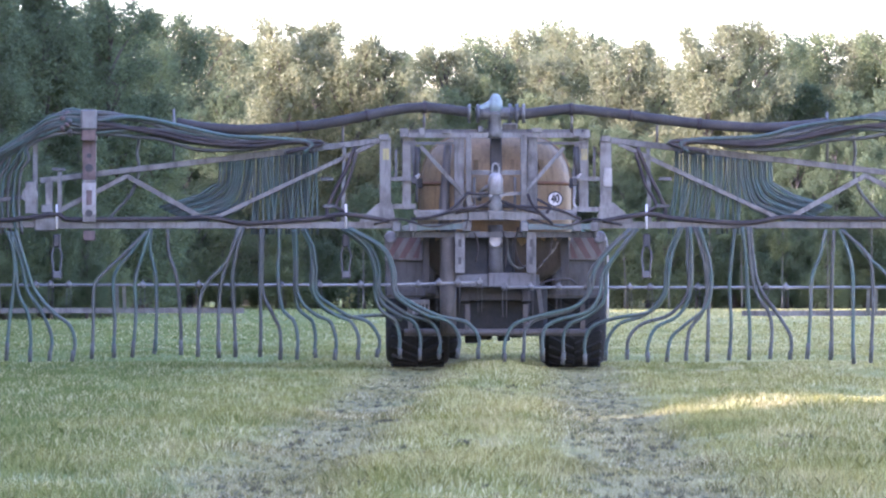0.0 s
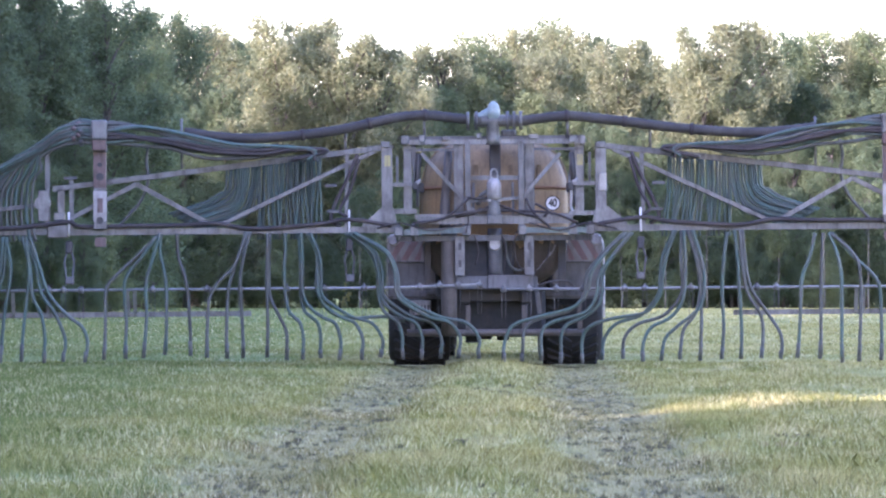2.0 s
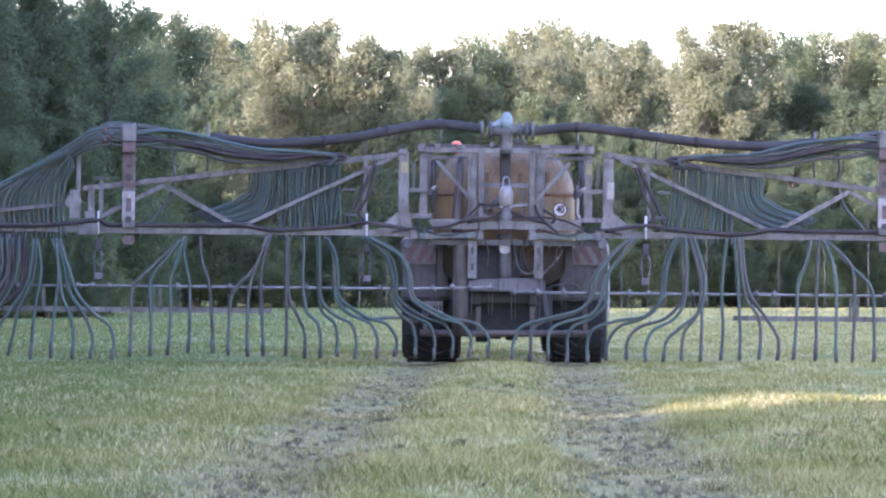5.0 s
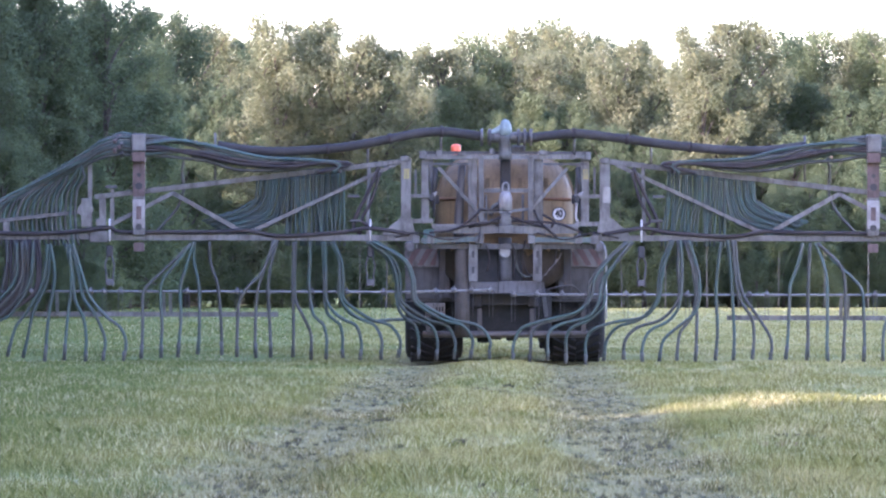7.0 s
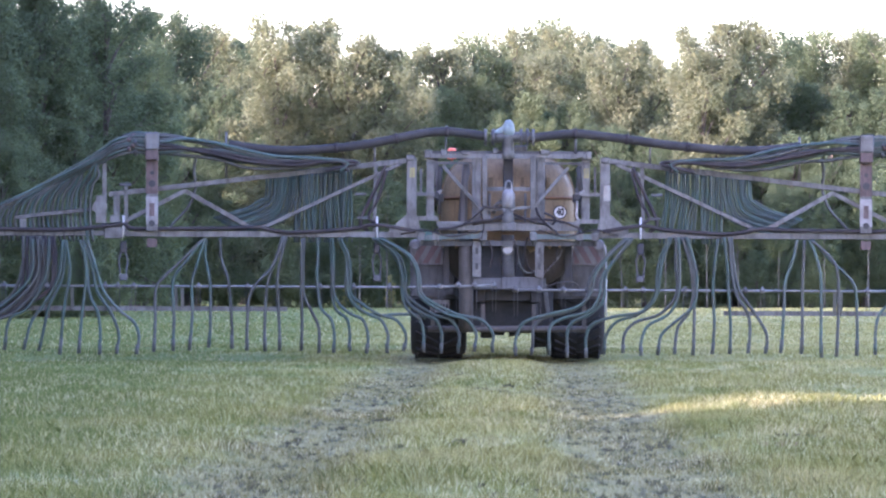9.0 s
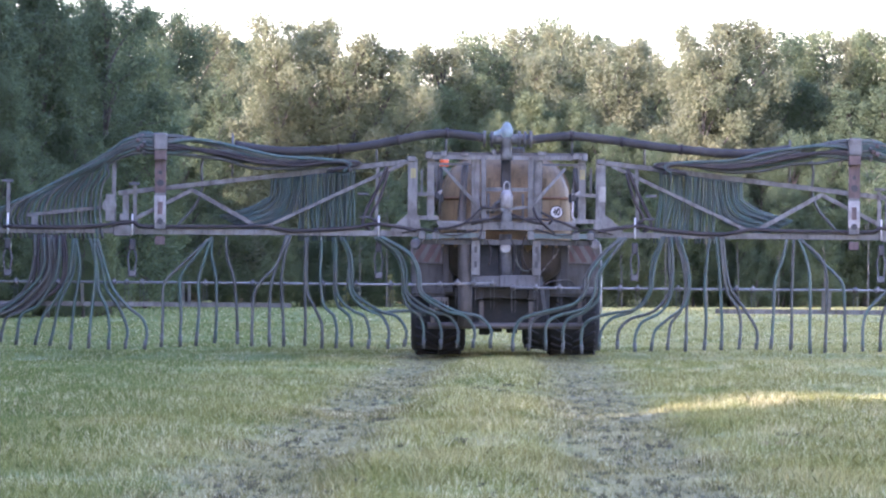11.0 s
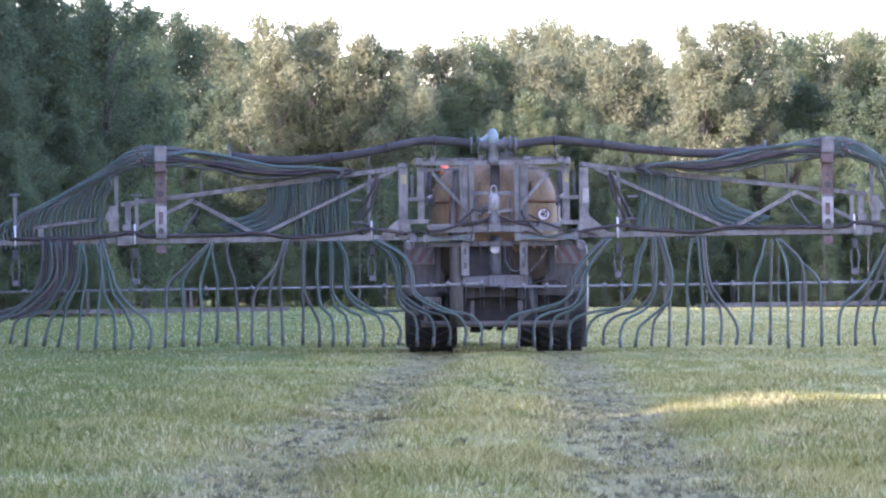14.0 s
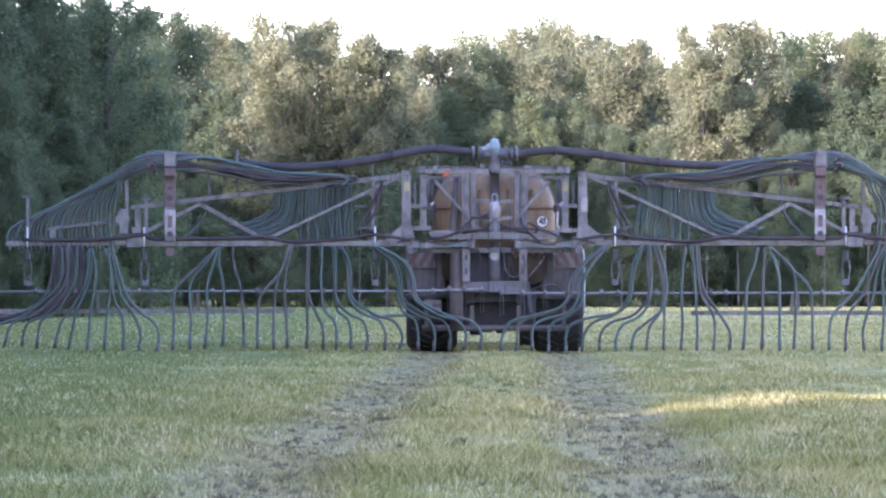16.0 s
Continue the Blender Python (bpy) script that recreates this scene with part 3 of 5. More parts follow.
for k in range(44):
    y = -60 + 4.2 * k + turner.uniform(-1, 1)
    if y > 122:
        continue
    # a low gap lets a streak of sun onto the grass
    low = 11 < y < 23.5
    plant("shrub" if low else turner.choice(("dark", "green")), -17.5 + turner.uniform(-1, 1), y, turner.uniform(4.55, 5.0) if low else turner.uniform(14.5, 17))
    # sparse unseen crowns that thin out the streak
    if low and k % 2:
        plant("pole", -18.6 + turner.uniform(-1, 1), y, turner.uniform(8.0, 9.5))
    if not 4 < y < 17.5:
        plant("dark", -22.5 + turner.uniform(-1, 1), y + 2, turner.uniform(14.5, 17))
    if not low:
        plant("shrub", -16.5 + turner.uniform(-1, 1), y + 1, turner.uniform(4.5, 6))
# unseen rows farther out, added to shade the far field
for k in range(30):
    plant("dark", -30 + turner.uniform(-1, 1), 124 + 4.2 * k, turner.uniform(9.0, 10))
    if k % 3 == 0:
        plant("dark", -34 + turner.uniform(-1, 1), 126 + 4.2 * k, turner.uniform(9.5, 11))
# rows beside the far wood, added to shade its foot
for k in range(9):
    plant("dark", -21 + turner.uniform(-1, 1), 250 + 5 * k, turner.uniform(8.5, 10))
    plant("green", -26 + turner.uniform(-1, 1), 250 + 5 * k, turner.uniform(9, 10.5))
# tall unseen rows that keep sun off the lower far crowns
for k in range(12):
    plant("dark", -36 + turner.uniform(-1, 1), 204 + 4.1 * k, turner.uniform(20, 21.3))
    plant("dark", -41 + turner.uniform(-1, 1), 202 + 4.1 * k, turner.uniform(20.8, 22.3))
# low unseen row, added as more shade for the far field
for k in range(10):
    plant("dark", -25 + turner.uniform(-1, 1), 118 + 6.2 * k, turner.uniform(7.0, 7.8))

# unseen trees added to cut skylight on the near corner
for k in range(5):
    plant("dark", -18.2 + turner.uniform(-0.5, 0.5), 127 + 7 * k, turner.uniform(13, 15))

# low bushes out of view, added to cut off the sun streak's left end
for k in range(9):
    plant("shrub", -5.9 + turner.uniform(-0.35, 0.2), 23 + 1.6 * k, turner.uniform(1.9, 2.15))
# ---------- slurry tanker with its spreading boom ----------
# its own space: across, forward (away from the camera), up; the boom's plane is forward = 0
def make_tanker():
    root = new("slurry_tanker")
    root.empty_display_size = 0.5
    tagged(root, "ochre slurry tanker with wide hose boom driving over the meadow", "slurry tanker")

    # --- tank ---
    bm = bm_new()
    R, zc = 0.94, 1.925
    prof = [(0.34, 0.02)] + [(0.34 + 0.42 * (1 - math.cos(a)), R * math.sin(a)) for a in (math.pi / 2 * k / 8 for k in range(1, 9))]
    prof += [(6.2, R)] + [(6.2 + 0.42 * math.sin(a), R * math.cos(a)) for a in (math.pi / 2 * k / 8 for k in range(1, 8))]
    lathe(bm, prof, (0, 0, zc), "y", 64)
    box_section(bm, R, zc)
    tank = part("tank", bm, M_TANK, root, "ochre painted steel tank with a domed end, dusty")
    bm = bm_new()
    lathe(bm, [(0.74, R + 0.002), (0.74, R + 0.02), (0.80, R + 0.02), (0.80, R + 0.002)], (0, 0, zc), "y", 64)
    box_section(bm, R, zc)
    bmesh.ops.delete(bm, geom=[v for v in bm.verts if v.co.z < 1.66], context="VERTS")
    part("tank_rim", bm, M_TANK, tank)
    # thin dark overlay: paints the shade below the frame onto the tank end
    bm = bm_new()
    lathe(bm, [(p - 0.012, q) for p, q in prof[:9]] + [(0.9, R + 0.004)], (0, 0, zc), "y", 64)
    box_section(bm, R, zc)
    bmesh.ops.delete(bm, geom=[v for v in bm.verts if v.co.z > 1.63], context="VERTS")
    part("shade_shell", bm, M_TANK_SHADE, tank, "dark brown overlay for the shade on the lower tank end")
    # the band across the domed end follows its bulge
    for sgn in (-1, 1):
        bm = bm_new()
        tube(bm, [(sgn * u, 0.335 + 0.42 * (1 - math.sqrt(max(0, 1 - min(1, math.hypot(u * 0.93, 0.34) / R) ** 2))) - 0.005, 2.24)
                  for u in (0.3, 0.45, 0.6, 0.72, 0.80, 0.87, 0.905)], 0.022, 6, 2)
        part("band", bm, M_TANK_BAND, tank, "brown seam band across the tank end")
    bm = bm_new()
    box(bm, (-0.07, 0.30, 2.35), (0.07, 0.5, 2.80), 0.01)
    part("sight_glass_cover", bm, M_BLACK, tank)
    # faded lettering on the tank, as plain bars
    for u in (-0.42, -0.24, 0.2, 0.38, 0.56):
        bm = bm_new()
        box(bm, (u - 0.026, 0.385, 2.40), (u + 0.026, 0.50, 2.53), 0.004)
        part("letter_bar", bm, M_TANK_FADED, tank, "faded dark lettering")

    # --- speed sign: white disc, dark ring, 40 ---
    bm = bm_new()
    lathe(bm, [(0.0, 0.092), (0.012, 0.092)], (0.725, 0.30, 2.038), "y", 28)
    sign = part("speed_sign", bm, M_WHITE, root, "round white sign reading 40")
    bm = bm_new()
    lathe(bm, [(-0.004, 0.095), (-0.004, 0.081), (0.004, 0.081), (0.004, 0.095), (-0.004, 0.095)][:4], (0.725, 0.298, 2.038), "y", 28)
    bm.faces.ensure_lookup_table()
    for f in [f for f in bm.faces if len(f.verts) > 4]:
        bm.faces.remove(f)
    part("ring", bm, M_BLACK_INK, sign, "dark ring")
    txt = bpy.data.curves.new("digits", "FONT")
    txt.body, txt.size, txt.extrude, txt.align_x, txt.align_y = "40", 0.125, 0.002, "CENTER", "CENTER"
    txt.offset = 0.006
    tmp = new("digits_text", txt)
    bpy.context.view_layer.update()
    me = bpy.data.meshes.new_from_object(tmp.evaluated_get(bpy.context.evaluated_depsgraph_get()))
    bpy.data.objects.remove(tmp)
    me.transform(Matrix.Translation((0.725, 0.294, 2.038)) @ pose(0, 0, 0, 90, 0, 0) @ Matrix.Diagonal((0.82, 1.12, 1.0, 1.0)))
    me.materials.clear()
    me.materials.append(M_BLACK_INK)
    digits = new("digits", me)
    digits.parent = sign
    tagged(digits, "black number 40")

    # --- wheels: two axles ---
    wheels = []
    for sgn, ax in itertools.product((-1, 1), (2.3, 3.75)):
        bm = bm_new()
        lathe(bm, [(-0.29, 0.35), (-0.385, 0.42), (-0.40, 0.50), (-0.375, 0.58), (-0.30, 0.61), (0.30, 0.61), (0.375, 0.58), (0.40, 0.50),
                   (0.385, 0.42), (0.29, 0.35)], (0, 0, 0), "x", 40)
        wheel = part("wheel", bm, M_RUBBER, root, "wide black lugged tyre on a steel rim")
        wheel.location = (sgn * 0.985 + 0.015, ax, 0.64)
        bm = bm_new()
        lathe(bm, [(-0.2, 0.05), (-0.2, 0.14), (-0.05, 0.2), (-0.08, 0.32), (-0.3, 0.345), (-0.3, 0.36), (0.3, 0.36), (0.3, 0.345),
                   (0.08, 0.32), (0.05, 0.2), (0.2, 0.14), (0.2, 0.05)], (0, 0, 0), "x", 24)
        part("rim", bm, M_RIM, wheel, "grey steel rim")
        for k in range(26):
            for s2 in (-1, 1):
                a0 = 2 * math.pi * (k + (0.5 if s2 > 0 else 0)) / 26
                lug = new("lug", lug_mesh())
                lug.parent = wheel
                lug.matrix_basis = Matrix.Rotation(a0, 4, "X") @ Matrix.Translation((s2 * 0.17, 0, 0.618)) @ Matrix.Rotation(s2 * 0.55, 4, "Z")
        wheels.append(wheel)

    # --- chassis under the tank ---
    bm = bm_new()
    for sgn in (-1, 1):
        box(bm, (sgn * 0.38 - 0.06, 0.35, 0.78), (sgn * 0.38 + 0.06, 7.2, 1.0), 0.01)
    for y in (0.5, 1.4, 5.5, 7.0):
        box(bm, (-0.36, y - 0.05, 0.80), (0.36, y + 0.05, 0.96), 0.01)
    part("chassis", bm, M_BLACK, root)
    for ax in (2.3, 3.75):
        bm = bm_new()
        lathe(bm, [(-0.8, 0.07), (0.8, 0.07)], (0, ax, 0.64), "x", 12)
        box(bm, (-0.18, ax - 0.1, 0.40), (0.18, ax + 0.1, 0.74), 0.02)
        part("axle", bm, M_BLACK, root)
    bm = bm_new()
    box(bm, (-0.64, 0.75, 0.37), (0.64, 1.25, 1.02), 0.05)
    box(bm, (-0.46, 0.24, 0.95), (0.23, 0.40, 1.62), 0.03)
    part("pump_housing", bm, M_RUBBER, root, "black pump housing under the tank")
    for p, q in (((-0.885, 0.9, 0.878), (-0.740, 1.2, 1.656)), ((0.710, 0.9, 0.954), (0.893, 1.2, 1.656))):
        bm = bm_new()
        box(bm, p, q, 0.02)
        part("side_plate", bm, M_GUARD, root, "dark steel plate beside the tank")
    bm = bm_new()
    tube(bm, [(-0.588, 0.16, 1.679), (-0.588, 0.16, 1.107), (-0.588, 0.2, 0.389)], 0.1, 14, 2)
    tube(bm, [(-0.634, 0.14, 1.679), (-0.634, 0.16, 2.023), (-0.588, 0.2, 2.710)], 0.075, 12, 2, 0.6)
    part("riser_pipe", bm, M_RISER, root, "grey-brown riser pipe")
    for p, q, w in (((-0.252, 0.3, 1.069), (-0.252, 0.3, 1.641), 0.1), ((0.153, 0.3, 1.069), (0.130, 0.3, 1.641), 0.06), ((0.496, 0.3, 1.107), (0.557, 0.3, 0.649), 0.05)):
        bm = bm_new()
        bar(bm, p, q, w, 0.06)
        part("strut", bm, M_STEEL_DARK, root)
    bm = bm_new()
    for u in (-0.30, -0.12, 0.1, 0.26):
        box(bm, (u - 0.08, 1.0, 0.30 + 0.05 * math.sin(u * 30)), (u + 0.08, 1.22, 0.45), 0.015)
    part("underbody", bm, M_RUBBER, root)
    bm = bm_new()
    bar(bm, (0, 7.0, 0.75), (0, 9.2, 0.62), 0.16, 0.2)
    part("drawbar", bm, M_BLACK, root)

    # --- mudguards with striped panels, plate and lamps ---
    for sgn in (-1, 1):
        bm = bm_new()
        strip = []
        for k in range(13):
            a0 = math.pi * (0.03 + 0.94 * k / 12)
            y0, z0 = 3.0 - 1.66 * math.cos(a0), 0.88 + 0.72 * math.sin(a0)
            strip.append([bm.verts.new((sgn * u, y0, z0)) for u in (0.61, 1.37)])
        strip.insert(0, [bm.verts.new((sgn * u, 1.36, 0.84)) for u in (0.61, 1.37)])
        for p, q in zip(strip, strip[1:]):
            bm.faces.new((p[0], p[1], q[1], q[0]))
        bmesh.ops.recalc_face_normals(bm, faces=bm.faces)
        bmesh.ops.solidify(bm, geom=bm.faces[:], thickness=0.025)
        guard = part("mudguard", bm, M_GUARD, root, "grey steel mudguard over two wheels")
        bm = bm_new()
        box(bm, (sgn * 0.90, 1.30, 1.31), (sgn * 1.375, 1.335, 1.61), 0.03)
        back = bm_new()
        box(back, (sgn * 0.62, 1.338, 0.86), (sgn * 1.37, 1.40, 1.62), 0.04)
        part("rear_apron", back, M_GUARD, guard)
        part("warning_panel", bm, M_BOARD, guard, "dirty white panel with faded red slanted stripes")
        for k in range(3):
            bm = bm_new()
            u0 = 0.95 + 0.17 * k
            vs = [bm.verts.new((sgn * u, 1.296, z)) for u, z in ((u0 - 0.02, 1.335), (u0 + 0.07, 1.335), (u0 + 0.09 + 0.0, 1.40 + 0.03), (u0 + 0.0, 1.43))]
            q = [(u0 + 0.08, 1.34), (u0 + 0.0, 1.34), (u0 - 0.16, 1.595), (u0 - 0.06, 1.595)]
            for v, (u, z) in zip(vs, q):
                v.co = Vector((sgn * min(1.36, max(0.915, u)), 1.296, z))
            f = bm.faces.new(vs)
            r = bmesh.ops.extrude_face_region(bm, geom=[f])
            for v in [g for g in r["geom"] if isinstance(g, bmesh.types.BMVert)]:
                v.co.y += 0.006
            bmesh.ops.recalc_face_normals(bm, faces=bm.faces)
            part("stripe", bm, M_PINK, guard)
        bm = bm_new()
        box(bm, (sgn * 0.66, 1.30, 0.98), (sgn * 0.86, 1.36, 1.30), 0.02)
        part("tail_lamp", bm, M_BLACK, guard)
    bm = bm_new()
    box(bm, (-1.092, 1.24, 0.641), (-0.817, 1.26, 0.824), 0.006)
    plate = part("number_plate", bm, M_PANEL, root, "dirty white number plate")
    for k in (0, 1, 3, 4, 5):
        bm = bm_new()
        box(bm, (-1.075 + 0.042 * k, 1.232, 0.705), (-1.05 + 0.042 * k, 1.238, 0.765), 0.002)
        part("plate_mark", bm, M_BLACK_INK, plate, "dark unreadable mark")
    bm = bm_new()
    tube(bm, [(-1.122, 0.25, 0.405), (0.000, 0.25, 0.405), (1.122, 0.25, 0.405)], 0.045, 12, 2)
    for x in (-1.05, -0.35, 0.36, 1.06):
        box(bm, (x - 0.03, 0.22, 0.4), (x + 0.03, 0.27, 0.75), 0.004)
    part("rear_cross_pipe", bm, M_RISER, root, "dark round cross tube low behind the wheels")

    # --- centre frame that carries the boom ---
    frame_root = bm_new()
    bar(frame_root, (-1.168, 0, 2.805), (1.130, 0, 2.805), 0.052, 0.09)
    head = part("centre_frame", frame_root, M_STEEL, root, "galvanised steel lifting frame")
    posts = ((718, 282, 402, 17, 0.0), (752, 278, 395, 13, 0.08), (836, 282, 402, 15, 0.05), (851, 278, 425, 8, -0.04),
             (939, 278, 425, 9, -0.04), (953, 282, 402, 15, 0.05), (1035, 278, 395, 14, 0.08), (1070, 282, 402, 17, 0.0))
    for a in range(8):
        x, y0, y1, w, d = posts[a]
        bm = bm_new()
        bar(bm, post_at(x, y0, d), post_at(x, y1, d), w / 131, 0.08)
        part("post", bm, M_STEEL, head)
    for p, q, w in (((-0.916, -0.06, 2.664), (-0.374, -0.06, 2.053), 0.04), ((-0.374, -0.06, 2.053), (-0.221, -0.06, 1.885), 0.025), ((0.824, -0.06, 2.649), (0.344, -0.06, 2.099), 0.04),
                    ((-1.015, 0.06, 2.771), (-0.985, 0.06, 2.290), 0.05), ((0.985, 0.06, 2.710), (0.954, 0.06, 2.290), 0.05)):
        bm = bm_new()
        bar(bm, p, q, w, 0.03)
        part("brace", bm, M_STEEL_DARK if w > 0.045 else M_STEEL, head)
    for p, q, w in (((-0.969, -0.05, 1.817), (0.969, -0.05, 1.817), 0.085), ((-1.000, 0.1, 1.870), (0.985, 0.1, 1.870), 0.05), ((-0.344, 0, 2.351), (0.313, 0, 2.351), 0.045),
                    ((-1.397, 0.02, 2.275), (-0.969, 0.02, 2.275), 0.04), ((0.939, 0.02, 2.275), (1.374, 0.02, 2.275), 0.04), ((-1.397, 0.02, 1.939), (-0.985, 0.02, 1.939), 0.05),
                    ((0.939, 0.02, 1.901), (1.374, 0.02, 1.901), 0.05), ((-0.344, 0, 2.053), (0.328, 0, 2.099), 0.03)):
        bm = bm_new()
        bar(bm, p, q, w, 0.072)
        part("rail", bm, M_STEEL, head)
    for p, q in (((-1.145, -0.06, 1.672), (-0.344, -0.06, 1.695)), ((0.359, -0.06, 1.687), (1.145, -0.06, 1.687))):
        bm = bm_new()
        bar(bm, p, q, 0.06, 0.07)
        part("rail", bm, M_TEAL_DARK, head, "greenish painted lower rail")
    bm = bm_new()
    bar(bm, (-1.221, 0.1, 1.595), (1.221, 0.1, 1.595), 0.06, 0.1)
    part("rail", bm, M_STEEL_DARK, head)
    for x in (736, 762, 1024, 1052, 848, 940):
        bm = bm_new()
        box(bm, block_at(x - 7, 432, -0.1), block_at(x + 7, 416, 0.06), 0.01)
        tube(bm, [block_at(x, 440, -0.06), block_at(x, 410, -0.06)], 0.022, 8, 1)
        part("hinge_block", bm, M_STEEL, head)
    for x in (837, 951):
        bm = bm_new()
        box(bm, block_at(x - 8, 498, -0.02), block_at(x + 8, 432, 0.02), 0.006)
        part("hanger_plate", bm, M_STEEL, head, "light grey steel hanger plate with slots")
        for y in (478, 450):
            bm = bm_new()
            box(bm, block_at(x - 2.5, y + 6, -0.026), block_at(x + 2.5, y - 6, -0.018), 0.003)
            part("slot", bm, M_BLACK, head)
    bm = bm_new()
    box(bm, (-0.496, 0.08, 0.954), (-0.038, 0.14, 1.115), 0.01)
    box(bm, (-0.099, 0.05, 0.954), (0.481, 0.11, 1.130), 0.01)
    part("cross_plate", bm, M_GUARD, head, "grey cross plate")
    for sgn in (-1, 1):
        bm = bm_new()
        vs = [bm.verts.new((sgn * u, -0.02, z)) for u, z in ((1.27, 1.98), (1.43, 1.98), (1.66, 1.78), (1.66, 1.742), (1.22, 1.742))]
        f = bm.faces.new(vs)
        r = bmesh.ops.extrude_face_region(bm, geom=[f])
        for v in [g for g in r["geom"] if isinstance(g, bmesh.types.BMVert)]:
            v.co.y -= 0.05
        bmesh.ops.recalc_face_normals(bm, faces=bm.faces)
        part("gusset", bm, M_STEEL, head)

    for p, q, w in (((-1.168, 0.1, 2.863), (1.130, 0.1, 2.863), 0.03), ((-1.122, 0.03, 2.710), (-0.496, 0.03, 2.710), 0.025), ((0.382, 0.03, 2.710), (1.107, 0.03, 2.710), 0.025),
                    ((-1.221, 0.06, 2.275), (-1.221, 0.06, 2.634), 0.02), ((1.198, 0.06, 2.275), (1.198, 0.06, 2.664), 0.02), ((-0.267, 0.02, 2.290), (-0.267, 0.02, 1.885), 0.025),
                    ((0.229, 0.02, 2.290), (0.229, 0.02, 1.885), 0.025), ((-0.206, -0.05, 1.947), (0.206, -0.05, 1.947), 0.03)):
        bm = bm_new()
        bar(bm, p, q, w, 0.022)
        part("thin_bar", bm, M_STEEL_DARK, head)
    for x, y, w, h in ((748, 274, 14, 14), (776, 272, 10, 12), (1024, 274, 12, 12), (1040, 276, 10, 14), (716, 281, 16, 10), (1070, 284, 16, 10), (764, 350, 8, 12), (1020, 352, 8, 12),
                       (816, 272, 14, 8), (960, 270, 16, 8), (870, 268, 8, 10)):
        bm = bm_new()
        box(bm, block_at(x - w / 2, y + h / 2, -0.075), block_at(x + w / 2, y - h / 2, 0.13), 0.008)
        part("lug_plate", bm, M_STEEL if y < 300 else M_BLACK, head)
    for x, d in ((719, -0.045), (1036, 0.035)):
        bm = bm_new()
        box(bm, block_at(x - 5, 317, d), block_at(x + 5, 299, d + 0.003), 0.001)
        part("sticker", bm, M_STICKER, head, "faded yellow sticker")
    for x0, y0, x1, y1 in ((770, 296, 768, 344), (1022, 296, 1026, 344)):
        bm = bm_new()
        tube(bm, [block_at(x0, y0, 0.03), block_at(x1, y1, 0.03)], 0.035, 10, 1)
        tube(bm, [block_at(x1, y1, 0.03), block_at(x1, y1 + 40, 0.03)], 0.018, 8, 1)
        part("hydraulic_cylinder", bm, M_BLACK, head, "dark hydraulic cylinder")
        bm = bm_new()
        lathe(bm, [(-0.03, 0.014), (-0.03, 0.026), (0.03, 0.026), (0.03, 0.014)], block_at(x1, y1, 0.0), "y", 12)
        tube(bm, [block_at(x1 - 5, y1 + 6, -0.01), block_at(x1 + 5, y1 - 5, -0.01)], 0.014, 6, 1)
        part("rod_end", bm, M_PANEL, head, "bright rod end")
    bm = bm_new()
    box(bm, (1.305, -0.05, 2.176), (1.412, 0.0, 2.405), 0.01)
    part("control_box", bm, M_STEEL_LIGHT, head, "small pale box")

    # white rod in place of the bright sky reflected along the tank's edge
    bm = bm_new()
    tube(bm, [(0.954, 0.3, 2.359), (0.962, 0.3, 2.137), (0.954, 0.3, 1.992), (0.985, 0.28, 1.931)], 0.016, 6, 3)
    part("edge_glint", bm, M_WHITE, tank, "white rod standing in for a sky glint on the tank's edge")
    for x, y in ((772, 352), (1018, 352)):
        bm = bm_new()
        box(bm, block_at(x - 5, y + 8, 0.36), block_at(x + 5, y - 8, 0.46), 0.01)
        part("latch", bm, M_BLACK, tank, "dark latch on the tank rim")
    for sgn in (-1, 1):
        bm = bm_new()
        lathe(bm, [(-0.03, 0.05), (-0.03, 0.075), (0.02, 0.08)], (sgn * 1.30, 1.30, 1.60), "y", 16)
        part("marker_lamp", bm, M_PANEL, root, "round dirty marker lamp")
    # the mudguard's edge highlight, built as a thin white tube
    bm = bm_new()
    tube(bm, [(1.40, 1.33, 0.60), (1.40, 1.33, 1.3), (1.39, 1.33, 1.56), (1.34, 1.33, 1.63)], 0.012, 6, 3)
    part("guard_glint", bm, M_WHITE, root, "white tube standing in for a sky glint on the mudguard's edge")
    bm = bm_new()
    tube(bm, [(0.130, 0.12, 1.595), (0.137, 0.12, 1.397), (0.191, 0.12, 1.244), (0.282, 0.12, 1.183), (0.374, 0.12, 1.214)], 0.016, 8, 4)
    part("drain_hose", bm, M_HOSE_GREY, root, "curved grey drain hose")
    bm = bm_new()
    shred = random.Random(6)
    edge = []
    for k in range(12):
        q = k / 11
        mid = block_at(994 - 30 * q, 448 + 40 * q ** 0.8, 0.30 + 0.02 * math.sin(5 * q))
        half = 0.035 * math.sin(math.pi * min(1.0, q + 0.12)) * shred.uniform(0.35, 1.2)
        edge.append([bm.verts.new(mid + Vector((side * half, 0, side * half * 0.7 + shred.uniform(-0.02, 0.02)))) for side in (-1, 1)])
    for p, q in zip(edge, edge[1:]):
        bm.faces.new((p[0], p[1], q[1], q[0]))
    bmesh.ops.recalc_face_normals(bm, faces=bm.faces)
    bmesh.ops.solidify(bm, geom=bm.faces[:], thickness=0.006)
    part("torn_flap", bm, M_BOARD, root, "pale torn scrap of sheeting")
    for x, w in ((783, 0.07), (1006, 0.09)):
        bm = bm_new()
        bar(bm, block_at(x, 432, 0.6), block_at(x, 520, 0.6), w, 0.08)
        part("frame_leg", bm, M_BLACK, root)
